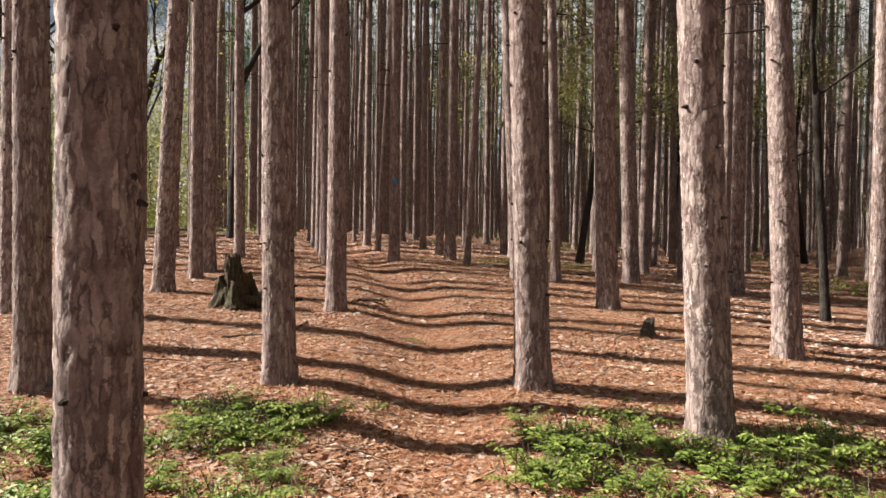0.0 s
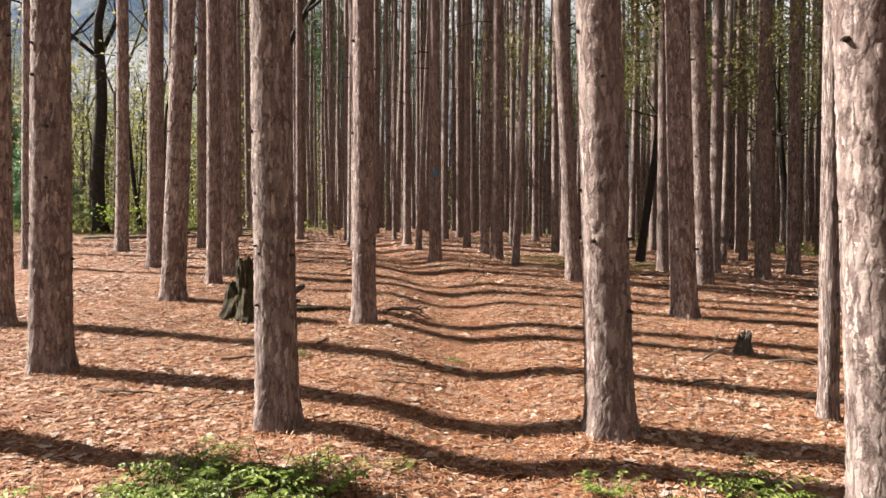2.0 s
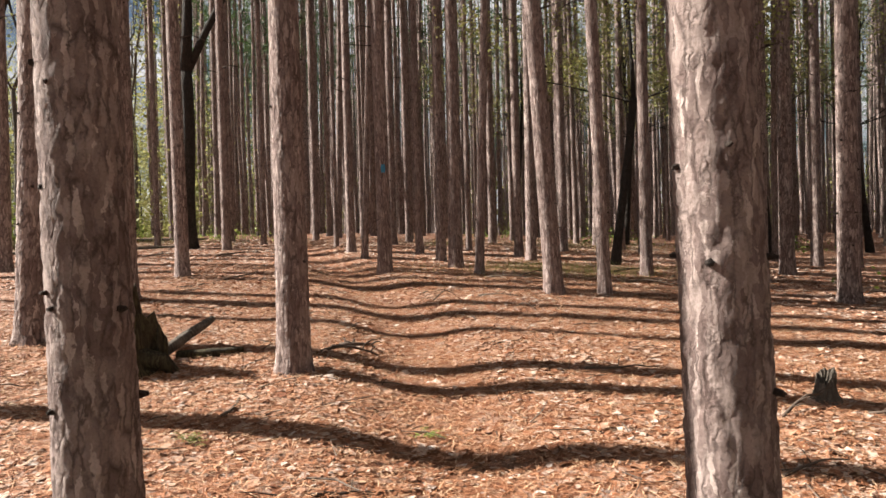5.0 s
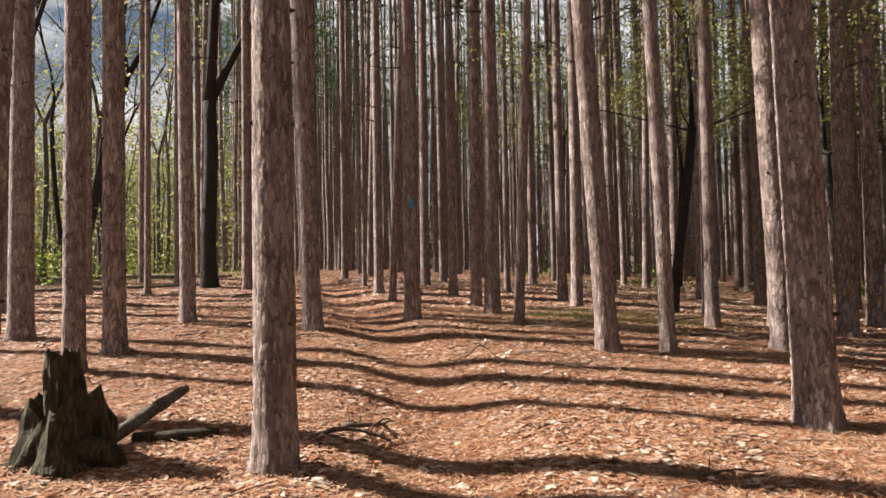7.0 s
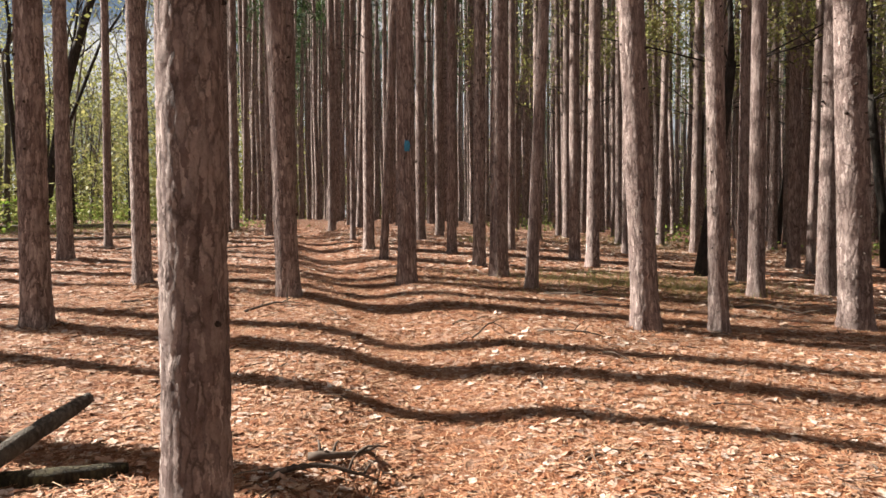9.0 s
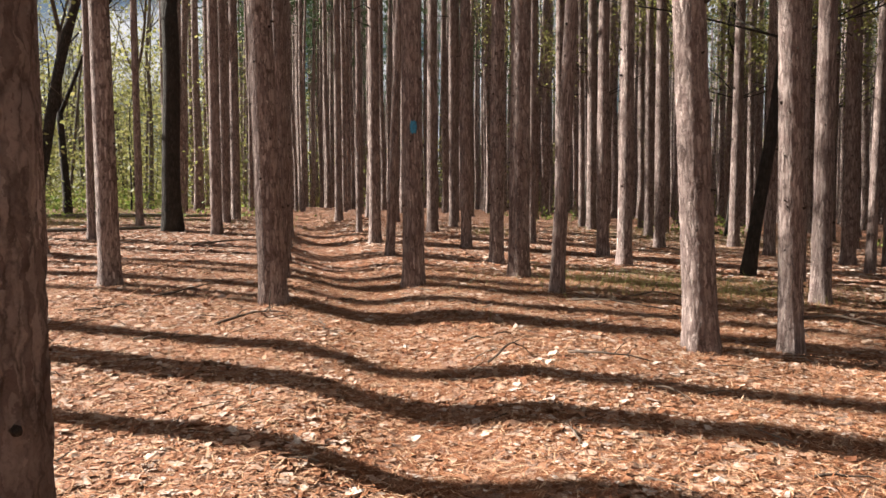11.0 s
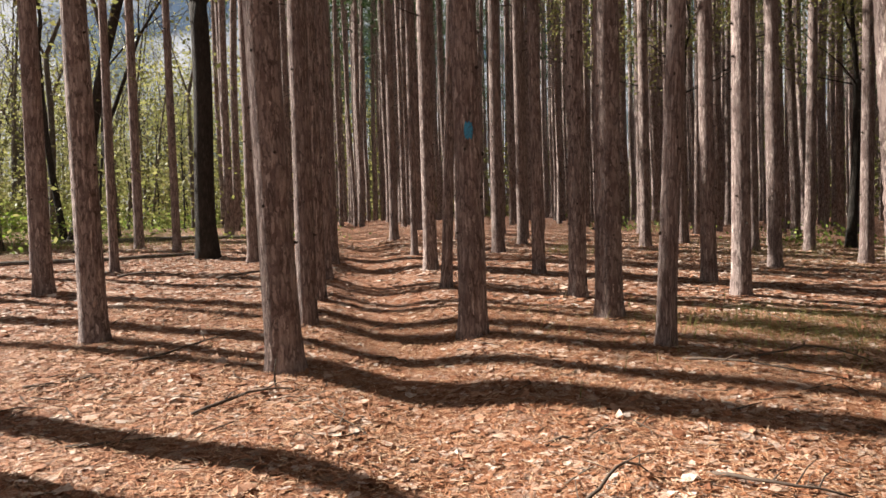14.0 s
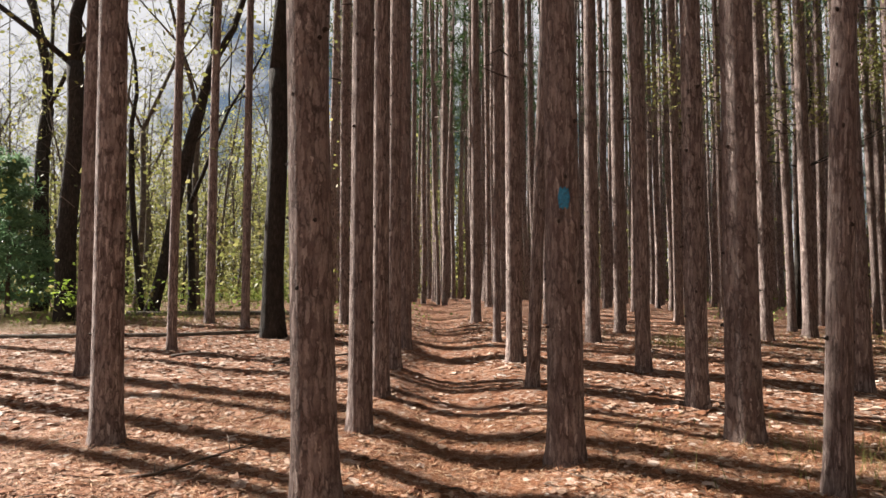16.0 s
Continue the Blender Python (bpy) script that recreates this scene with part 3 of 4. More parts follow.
def build_woods():
    dark_words = "dark-barked forked hardwood tree at the edge of the pines"
    fork = broadleaf_meshes("forked", 4, 0.37, [(0.42, 0.1, 1.0, 0.72), (-0.10, -0.1, 1.0, 1.0)], 4.6, 6.5, dark_bark, 1100, 0.055, spring_leaf)
    broadleaf(fork, -6.67, 22.05, dark_words)
    big = broadleaf_meshes("big", 9, 0.46, [(0.1, 0, 1, 0.9), (-0.8, 0.1, 0.7, 0.4), (0.7, -0.3, 0.8, 0.45)], 6.0, 6.0, dark_bark, 1500, 0.055, spring_leaf)
    broadleaf(big, -13.3, 24.4, "thick dark-barked hardwood tree with bare spreading limbs", 30)
    broadleaf(big, -17.6, 27.8, "thick dark-barked hardwood tree with bare spreading limbs", 160)
    leaning = broadleaf_meshes("leaning", 13, 0.30, [(0.4, 0.1, 1, 0.8), (-0.3, 0.2, 1, 0.6)], 6.5, 5.0, dark_bark, 1100, 0.055, spring_leaf, lean=(0.25, 0.02))
    broadleaf(leaning, -12.6, 26.3, "leaning dark hardwood tree with a forked top")
    twin = broadleaf_meshes("twin", 14, 0.17, [(-0.2, 0.1, 1, 0.8)], 5.0, 5.0, dark_bark, 800, 0.055, spring_leaf, lean=(-0.10, 0.0))
    broadleaf(twin, -13.0, 26.5, "slim dark hardwood leaning away from its neighbour")
    oak = broadleaf_meshes("sapling", 17, 0.19, [(0.25, 0.1, 1, 0.7), (-0.9, 0.1, 0.3, 0.22), (0.8, 0.3, 0.25, 0.22), (-0.4, -0.8, 0.3, 0.2), (0.6, -0.7, 0.2, 0.2), (-0.3, 0.8, 0.25, 0.2)], 3.6, 2.7, dark_bark, 6500, 0.075, spring_leaf, lean=(0.11, 0))
    broadleaf(oak, 3.68, 18.85, "leaning dark sapling with thin yellow-green leaves among pines")
    thin = broadleaf_meshes("thin", 19, 0.13, [(-0.1, 0, 1, 0.8), (0.7, 0.1, 0.6, 0.4)], 3.6, 4.0, dark_bark, 300, 0.05, spring_leaf, lean=(-0.06, 0))
    broadleaf(thin, 5.99, 10.87, "slender dark hardwood with bare crooked twigs", 0)
    broadleaf(oak, 8.3, 21.5, "young dark hardwood with thin yellow-green leaves", 120)
    for x, y, turn in ((5.9, 26.2, 60), (11.6, 22.8, 200), (2.6, 28.4, 300), (9.4, 28.0, 20)):
        for step in range(40):
            px, py = x + 0.13 * step * math.cos(2.4 * step), y + 0.13 * step * math.sin(2.4 * step)
            if min((px - a) ** 2 + (py - b) ** 2 for a, b in taken + [f[:2] for f in far_spots]) > 0.45:
                broadleaf(oak, px, py, "young dark hardwood with thin yellow-green leaves", turn)
                break
    kinds = [broadleaf_meshes("wood", 23, 0.20, [(0.15, 0.1, 1, 0.85), (-0.5, 0.2, 1, 0.5)], 5.5, 5.5, grey_bark, 900, 0.06, spring_leaf),
             broadleaf_meshes("wood", 29, 0.28, [(0.3, -0.2, 1, 0.75), (-0.35, 0.1, 1, 0.7)], 4.0, 6.5, dark_bark, 900, 0.06, spring_leaf, lean=(0.05, 0)),
             broadleaf_meshes("wood", 37, 0.12, [(0.1, 0.2, 1, 0.9), (0.6, 0.1, 0.7, 0.4)], 4.5, 4.5, grey_bark, 900, 0.06, spring_leaf, lean=(-0.04, 0)),
             broadleaf_meshes("wood", 43, 0.10, [(-0.2, 0, 1, 0.9)], 3.2, 4.0, dark_bark, 1000, 0.06, spring_leaf, lean=(0.08, 0))]
    words = ["slim grey-barked hardwood with thin spring leaves", "dark forked hardwood with a spreading bare crown", "thin grey sapling in the open woods", "thin dark sapling with fresh yellow-green leaves"]
    rnd, spots = random.Random(77), []
    tries = 0
    while len(spots) < 120 and tries < 6000:
        tries += 1
        x, y = rnd.uniform(-44, -8.5), rnd.uniform(12, 66)
        if x > -9.5 - 0.30 * max(y - 24, 0) or y < 24:
            continue
        if y > 22 and x > -12 and y < 27:
            continue
        if any((x - a) ** 2 + (y - b) ** 2 < 2.6 for a, b in spots + taken):
            continue
        spots.append((x, y))
        n = rnd.choice((0, 0, 1, 2, 2, 3, 3))
        broadleaf(kinds[n], x, y, words[n], rnd.uniform(0, 360), rnd.uniform(0.65, 1.05))


build_woods()


# ---- undergrowth ----
def build_understorey():
    rnd, green = random.Random(91), Bunch()
    clumps = []
    while len(clumps) < 1250:
        x, y = rnd.uniform(-48, -9), rnd.uniform(23, 72)
        if x < -8.5 - 0.25 * max(y - 26, 0):
            clumps.append((x, y, rnd.uniform(0.15, 1.0) ** 1.7 * 9.0 + 0.1, rnd.uniform(0.4, 1.1)))
    for x, y, z, r in clumps:
        z0 = float(height_at(x, y))
        for _ in range(44):
            leaf_quad(rnd, Vector((x + rnd.gauss(0, r), y + rnd.gauss(0, r), z0 + max(0.05, z + rnd.gauss(0, r * 0.6)))), rnd.uniform(0.08, 0.19), green)
    tagged(new("woodland_leaves", mesh_of("woodland_leaves", green.v, green.f, spring_leaf)), "hazy yellow-green spring foliage of the open woods", "foliage", kind="stuff")
    for _ in range(1150):
        x, y, z, r = rnd.uniform(-46, 10), rnd.uniform(40, 84), rnd.uniform(0.02, 1.0) ** 1.3 * 13, rnd.uniform(0.7, 1.6)
        if x > -14 + 0.25 * (y - 40):
            z *= 0.35
        z0 = float(height_at(x, y))
        for _ in range(34):
            leaf_quad(rnd, Vector((x + rnd.gauss(0, r), y + rnd.gauss(0, r), z0 + max(0.05, z + rnd.gauss(0, r * 0.7)))), rnd.uniform(0.14, 0.32), green)
    for i in range(1500):
        if i % 3 == 0:
            y = rnd.uniform(38, 84)
            x, z, r = float(path_x(y)) + rnd.gauss(0, 5), rnd.uniform(0.02, 1.0) * 12, rnd.uniform(0.8, 1.7)
        else:
            x, y, z, r = rnd.uniform(-72, -14), rnd.uniform(40, 86), rnd.uniform(0.0, 1.0) ** 1.4 * 12, rnd.uniform(0.9, 2.0)
        z0 = float(height_at(x, y))
        for _ in range(34):
            leaf_quad(rnd, Vector((x + rnd.gauss(0, r), y + rnd.gauss(0, r), z0 + max(0.05, z + rnd.gauss(0, r * 0.7)))), rnd.uniform(0.2, 0.42), green)
    for _ in range(620):
        x, y, z, r = rnd.uniform(-34, 40), rnd.uniform(60, 90), rnd.uniform(0.0, 1.0) * 4.5, rnd.uniform(1.0, 2.0)
        z0 = float(height_at(x, y))
        for _ in range(26):
            leaf_quad(rnd, Vector((x + rnd.gauss(0, r), y + rnd.gauss(0, r), z0 + max(0.05, z + rnd.gauss(0, r * 0.6)))), rnd.uniform(0.35, 0.6), green)
    low, shrubs = Bunch(), []
    for _ in range(240):
        x, y = rnd.uniform(-36, -9.5), rnd.uniform(23, 50)
        if x > -10 - 0.35 * max(y - 25, 0):
            continue
        z0 = float(height_at(x, y))
        for _ in range(60):
            leaf_quad(rnd, Vector((x + rnd.gauss(0, 0.5), y + rnd.gauss(0, 0.5), z0 + abs(rnd.gauss(0, 0.45)))), rnd.uniform(0.06, 0.14), low)
    for cx, cy, n in ((5.5, 27, 10), (8.6, 15, 8), (-7.2, 27.5, 8), (9.5, 24, 10), (2.0, 31, 6)):
        for _ in range(n * 40):
            x, y = cx + rnd.gauss(0, 0.8), cy + rnd.gauss(0, 0.6)
            leaf_quad(rnd, Vector((x, y, float(height_at(x, y)) + abs(rnd.gauss(0, 0.22)))), rnd.uniform(0.05, 0.11), low)
    tagged(new("undergrowth", mesh_of("undergrowth", low.v, low.f, shrub_leaf)), "low green undergrowth at the feet of far trees", "undergrowth", kind="stuff")
    # a thin wall of far foliage and stems closes the open side
    stems = Bunch()
    for _ in range(420):
        x, y = rnd.uniform(-75, -16), rnd.uniform(34, 82)
        if x > -12 - 0.35 * (y - 24):
            continue
        z0, l, h, r = float(height_at(x, y)), rnd.gauss(0, 0.07), rnd.uniform(7, 14), rnd.uniform(0.04, 0.13)
        stems.add(tube([(x, y, z0 - 0.2), (x + l * h * 0.5, y, z0 + h * 0.5), (x + l * h * 1.2, y, z0 + h)], (r, r * 0.7, r * 0.2), 5, False))
        for _ in range(5):
            q, a, b = rnd.uniform(0.3, 1) * h, rnd.uniform(0, 6.28), rnd.uniform(0.6, 2)
            p = Vector((x + l * q, y, z0 + q))
            stems.add(tube((p, p + Vector((math.cos(a) * b, math.sin(a) * b, b * 0.8))), (0.022, 0.008), 3, False))
    for _ in range(900):
        x, y = rnd.uniform(-30, 95), rnd.uniform(80, 125)
        z0, h, r = float(height_at(x, y)), rnd.uniform(9, 18), rnd.uniform(0.08, 0.2)
        stems.add(tube([(x, y, z0 - 0.2), (x + rnd.gauss(0, 0.3), y, z0 + h)], (r, r * 0.5), 4, False))
    for _ in range(5200):
        x, y, z = rnd.uniform(-46, -8), rnd.uniform(23, 64), rnd.uniform(2.2, 13)
        if x > -9 - 0.28 * max(y - 24, 0):
            continue
        a, l, r = rnd.uniform(0, 6.28), rnd.uniform(0.5, 1.7), rnd.uniform(0.005, 0.013)
        p = Vector((x, y, float(height_at(x, y)) + z))
        q = p + Vector((math.cos(a) * l, math.sin(a) * l, rnd.gauss(0.45, 0.4) * l))
        stems.add(tube((p, (p + q) / 2 + Vector((rnd.gauss(0, 0.08), rnd.gauss(0, 0.08), 0.05)), q), (r, r * 0.8, r * 0.4), 3, False))
    tagged(new("distant_woods", mesh_of("distant_woods", stems.v, stems.f, grey_bark, True)), "far bare stems of the open hardwoods", "forest", kind="stuff")


build_understorey()


def leaf_cloud(name, seed, groups, label):
    """Many small leaf sprays; each group: count, x range, y range, top, bottom-heaviness, size range, right-hand limit."""
    rng, vs = np.random.default_rng(seed), []
    for count, xr, yr, top, heavy, sr, edge in groups:
        n = count // 28
        cx, cy = rng.uniform(*xr, n), rng.uniform(*yr, n)
        cz, cr = top * rng.random(n) ** heavy, rng.uniform(0.5, 1.5, n)
        keep = cx < edge[0] - edge[1] * (cy - 40)
        cx, cy, cz, cr = (np.repeat(q[keep], 28) for q in (cx, cy, cz, cr))
        m = len(cx)
        x, y = cx + rng.normal(0, 1, m) * cr, cy + rng.normal(0, 1, m) * cr
        z = height_at(x, y) + np.maximum(0.05, cz + rng.normal(0, 0.45, m) * cr)
        d = rng.normal(0, 1, (m, 3)) * (1, 1, 0.6)
        d /= np.linalg.norm(d, axis=1)[:, None]
        w = np.cross(d, rng.normal(0, 1, (m, 3)))
        w /= np.linalg.norm(w, axis=1)[:, None]
        s, p = rng.uniform(*sr, m)[:, None], np.stack([x, y, z], -1)
        vs.append(np.stack([p, p + d * s * 0.55 + w * s * 0.32, p + d * s, p + d * s * 0.5 - w * s * 0.3], 1))
    v = np.concatenate(vs).reshape(-1, 3)
    me = bpy.data.meshes.new(name)
    me.from_pydata(v.tolist(), [], np.arange(len(v)).reshape(-1, 4).tolist())
    me.materials.append(spring_leaf)
    tagged(new(name, me), label, "foliage", kind="stuff")


leaf_cloud("hillside_foliage", 57, [(90000, (-95, -8), (52, 92), 13.0, 1.5, (0.18, 0.38), (-11, 0.12)), (60000, (-60, -9), (36, 58), 8.5, 1.9, (0.10, 0.22), (-12, 0.3)),
                                    (40000, (-30, 60), (62, 96), 7.0, 1.5, (0.2, 0.42), (200, 0.0))], "yellow-green spring foliage rising behind the trunks")


def frond(rnd, foot, heading, length, rise, stems, leaves):
    """An arching stalk with paired leaflets that lie nearly flat."""
    out = Vector((math.cos(heading), math.sin(heading), 0))
    side = Vector((-out.y, out.x, 0))
    pts = [foot + out * length * f + Vector((0, 0, rise * math.sin(1.9 * f))) for f in (0, 0.35, 0.7, 1.0)]
    stems.add(tube(pts, (0.003, 0.0025, 0.002, 0.001), 4))
    n = rnd.randint(6, 9)
    for i in range(n):
        f = 0.25 + 0.75 * i / (n - 1)
        base = foot + out * length * f + Vector((0, 0, rise * math.sin(1.9 * f)))
        long = rnd.uniform(0.045, 0.075) * (1.15 - 0.5 * f)
        for sign in (-1, 1):
            d = (side * sign + out * rnd.uniform(0.3, 0.8) + Vector((0, 0, rnd.gauss(0.0, 0.22)))).normalized()
            w = d.cross(Vector((rnd.gauss(0, 0.25), rnd.gauss(0, 0.25), 1))).normalized() * long * 0.24
            k = len(leaves.v)
            leaves.v += [tuple(base), tuple(base + d * long * 0.5 + w), tuple(base + d * long + Vector((0, 0, -0.15 * long))), tuple(base + d * long * 0.5 - w)]
            leaves.f.append((k, k + 1, k + 2, k + 3))


def shrub_meshes(seed):
    rnd, stems, leaves = random.Random(seed), Bunch(), Bunch()
    for _ in range(15):
        a = rnd.uniform(0, 6.28)
        foot = Vector((rnd.gauss(0, 0.07), rnd.gauss(0, 0.07), -0.02))
        frond(rnd, foot, a, rnd.uniform(0.14, 0.34), rnd.uniform(0.06, 0.19), stems, leaves)
    for _ in range(9):
        a, l = rnd.uniform(0, 6.28), rnd.uniform(0.08, 0.25)
        foot = Vector((rnd.gauss(0, 0.12), rnd.gauss(0, 0.12), -0.02))
        stems.add(tube((foot, foot + Vector((0.4 * l * math.cos(a), 0.4 * l * math.sin(a), l))), (0.003, 0.0015), 4))
    return mesh_of("shrub_stems", stems.v, stems.f, twig_wood), mesh_of("shrub_leaves", leaves.v, leaves.f, shrub_leaf)


def build_shrubs():
    kinds, rnd = [shrub_meshes(s) for s in (3, 5, 7, 9)], random.Random(19)

    def shrub(x, y, size):
        root = new("low_shrub")
        root.matrix_world = pose(x, y, float(height_at(x, y)), 0, 0, rnd.uniform(0, 360)) @ Matrix.Scale(size, 4)
        tagged(root, "low fern-like plant with fresh green leaflets and dead stalks", "shrub", "shrubs at the path's start")
        s, l = kinds[rnd.randrange(4)]
        tagged(part("woody_base", s, root), kind="stuff")
        tagged(part("leaves", l, root), kind="stuff")

    for x0, x1, y0, y1, n in ((-2.3, -0.75, 3.7, 5.25, 28), (-3.5, -2.2, 3.6, 5.1, 15), (0.62, 1.75, 4.1, 5.4, 22), (1.3, 2.75, 3.7, 4.95, 19), (2.3, 3.2, 4.6, 5.7, 8), (-3.2, -0.9, 2.4, 3.6, 14), (0.8, 2.6, 2.6, 3.7, 14)):
        for _ in range(n):
            x, y = rnd.uniform(x0, x1), rnd.uniform(y0, y1)
            if all((x - a) ** 2 + (y - b) ** 2 > 0.05 for a, b in taken):
                shrub(x, y, rnd.uniform(0.55, 1.15))
    for x, y in ((-1.75, 7.9), (-0.35, 8.3), (-0.5, 5.6)):
        shrub(x, y, 0.35)


build_shrubs()


def build_sapling():
    rnd, stem, leaf = random.Random(21), Bunch(), Bunch()
    stem.add(tube(((0, 0, -0.1), (0.05, 0, 0.6), (0.0, 0.05, 1.15)), (0.014, 0.010, 0.005), 6))
    for k in range(9):
        a, z = rnd.uniform(0, 6.28), rnd.uniform(0.35, 1.1)
        tip = Vector((rnd.uniform(0.4, 1.0) * math.cos(a), rnd.uniform(0.3, 0.8) * math.sin(a), z + rnd.uniform(0.0, 0.25)))
        stem.add(tube(((0.03, 0, z), tuple(tip)), (0.006, 0.002), 4))
        for _ in range(26):
            leaf_quad(rnd, Vector((0.03, 0, z)).lerp(tip, rnd.uniform(0.3, 1.1)) + Vector((rnd.gauss(0, 0.1), rnd.gauss(0, 0.1), rnd.gauss(0, 0.06))), rnd.uniform(0.08, 0.15), leaf)
    x, y = -12.4, 23.7
    root = new("green_sapling")
    root.matrix_world = pose(x, y, float(height_at(x, y)), 0, 0, 0) @ Matrix.Diagonal((0.95, 0.95, 0.72, 1))
    tagged(root, "small sapling with bright fresh green leaves", "sapling")
    tagged(part("stem", mesh_of("sapling_stem", stem.v, stem.f, twig_wood), root), kind="stuff")
    tagged(part("leaves", mesh_of("sapling_leaves", leaf.v, leaf.f, bright_leaf), root), kind="stuff")


build_sapling()


def build_evergreen():
    rnd, wood, green = random.Random(31), Bunch(), Bunch()
    trunk = tube(((0, 0, -0.1), (0, 0, 2), (0, 0, 4.2)), (0.06, 0.04, 0.01), 8)
    for w in range(16):
        z = 0.4 + 3.6 * w / 16
        reach = 1.6 * (1 - w / 18)
        for _ in range(6):
            a = rnd.uniform(0, 6.28)
            tip = Vector((reach * math.cos(a), reach * math.sin(a), z + 0.15))
            wood.add(tube(((0, 0, z), tuple(tip)), (0.012, 0.004), 4))
            for _ in range(7):
                tuft(rnd, Vector((0, 0, z)).lerp(tip, rnd.uniform(0.3, 1.0)), 0.22, 11, green, 2.2)
    for x, y, s in ((-15.9, 25.2, 1.0), (-18.2, 26.4, 1.15)):
        root = new("young_evergreen")
        root.matrix_world = pose(x, y, float(height_at(x, y)), 0, 0, 40 * s) @ Matrix.Scale(s, 4)
        tagged(root, "young soft-needled evergreen at the wood's edge", "conifer", "young evergreens")
        part("trunk", mesh_of("evergreen_trunk", *trunk, twig_wood), root)
        tagged(part("branches", mesh_of("evergreen_branches", wood.v, wood.f, twig_wood), root), kind="stuff")
        tagged(part("needles", mesh_of("evergreen_needles", green.v, green.f, fir_leaf), root), kind="stuff")


build_evergreen()


# ---- dead wood ----
def splintered(rnd, seg, rows_n, radius, tops, lean, rough):
    """A jagged upright shell of rotten wood, ribbed and torn at the top."""
    verts, faces = [], []
    for i in range(rows_n):
        f = i / (rows_n - 1)
        for k in range(seg):
            a = 2 * math.pi * k / seg
            z = -0.08 + f * (tops[k] + 0.08)
            r = radius(a, max(z, 0)) * (1 + rough * noise.noise(Vector((math.cos(a) * 3.5, math.sin(a) * 3.5, z * 5))))
            r += 0.016 * noise.noise(Vector((math.cos(a) * 14, math.sin(a) * 14, z * 2.5)))
            verts.append((r * math.cos(a) + lean * z, r * math.sin(a), z))
    n = rows_n * seg
    for k in range(seg):
        x, y, z = verts[(rows_n - 1) * seg + k]
        verts.append((x * 0.7, y * 0.7, z - 0.05))
    low = min(tops) * 0.6
    for k in range(seg):
        verts.append((0.03 * math.cos(2 * math.pi * k / seg), 0.03 * math.sin(2 * math.pi * k / seg), low))
    for i in range(rows_n + 1):
        for k in range(seg):
            a, b = i * seg + k, i * seg + (k + 1) % seg
            faces.append((a, b, b + seg, a + seg))
    faces.append(tuple(n + seg + k for k in range(seg)))
    return verts, faces


def build_stump():
    """Rotten snapped stump: tall torn core, broken shell round its foot, splinter and root spur."""
    rnd = random.Random(2)
    x, y = -2.88, 9.66
    root = new("rotten_stump")
    root.location = (x, y, float(height_at(x, y)))
    tagged(root, "dark rotten snapped pine stump with a jagged mossy top", "stump")
    shell = [0.38 + 0.08 * math.sin(2.3 * k / 44 * 6.283 + 1) + rnd.uniform(-0.04, 0.04) for k in range(44)]
    core = [0.70 + 0.03 * math.sin(k) + rnd.uniform(-0.03, 0.03) for k in range(30)]
    part("shell", mesh_of("stump_shell", *splintered(rnd, 44, 16, lambda a, z: 0.29 * (1 + 0.14 * math.sin(4 * a + 0.6)) * (1 - 0.75 * z) + 0.05 * math.exp(-z / 0.05), shell, 0.0, 0.25), rotten_wood), root)
    part("core", mesh_of("stump_core", *splintered(rnd, 30, 22, lambda a, z: 0.165 * (1 - 0.52 * z) * (1 + 0.1 * math.sin(3 * a)), core, -0.06, 0.22), rotten_wood), root)
    part("splinter", mesh_of("splinter", *tube(((0.27, -0.05, -0.03), (0.285, -0.05, 0.2), (0.27, -0.04, 0.38)), (0.055, 0.026, 0.012), 7), rotten_wood), root, "upright dark splinter")
    part("root_spur", mesh_of("root_spur", *tube(((0.1, -0.12, 0.12), (0.33, -0.10, 0.07), (0.42, -0.06, -0.04)), (0.10, 0.075, 0.04), 8), rotten_wood, True), root)


def log(points, radii, label, name="fallen_log", material=None, wobble=0.08):
    """A fallen limb with an uneven, broken bark surface."""
    rnd = random.Random(len(label) + int(points[0][0] * 100))
    dense, rr = [], []
    for i in range(len(points) - 1):
        for k in range(6):
            f = k / 6
            dense.append(Vector(points[i]).lerp(Vector(points[i + 1]), f))
            rr.append((radii[i] * (1 - f) + radii[i + 1] * f) * (1 + rnd.uniform(-wobble, wobble)))
    dense.append(Vector(points[-1]))
    rr.append(radii[-1] * 0.8)
    root = tagged(new(name), label, "dead wood")
    root.location = dense[0]
    part("wood", mesh_of(name, *tube([d - dense[0] for d in dense], rr, 12), material or rotten_wood, True), root)
    return root


def on_floor(pts, lift):
    return [(x, y, float(height_at(x, y)) + lift + dz) for x, y, dz in pts]


build_stump()
log([(-2.74, 9.82, 0.56), (-2.60, 10.2, 0.70), (-2.47, 10.6, 0.82)], (0.055, 0.05, 0.04), "weathered broken limb propped against the rotten stump", "propped_limb", grey_bark)
log(on_floor([(-2.62, 10.02, 0), (-2.35, 10.1, 0), (-2.06, 10.2, 0)], 0.03), (0.05, 0.05, 0.035), "dark rotten log lying beside the stump")
log(on_floor([(-11.9, 21.15, 0), (-10.0, 21.45, 0.02), (-8.4, 21.75, 0.03), (-6.9, 22.9, 0)], 0.03), (0.045, 0.042, 0.036, 0.025), "long thin fallen trunk at the wood's edge", "fallen_tree", grey_bark)
log(on_floor([(-13.5, 25.9, 0), (-9.5, 26.6, 0.02), (-7.8, 26.9, 0)], 0.05), (0.06, 0.055, 0.03), "thin fallen trunk lying in the open woods", "fallen_tree", grey_bark)


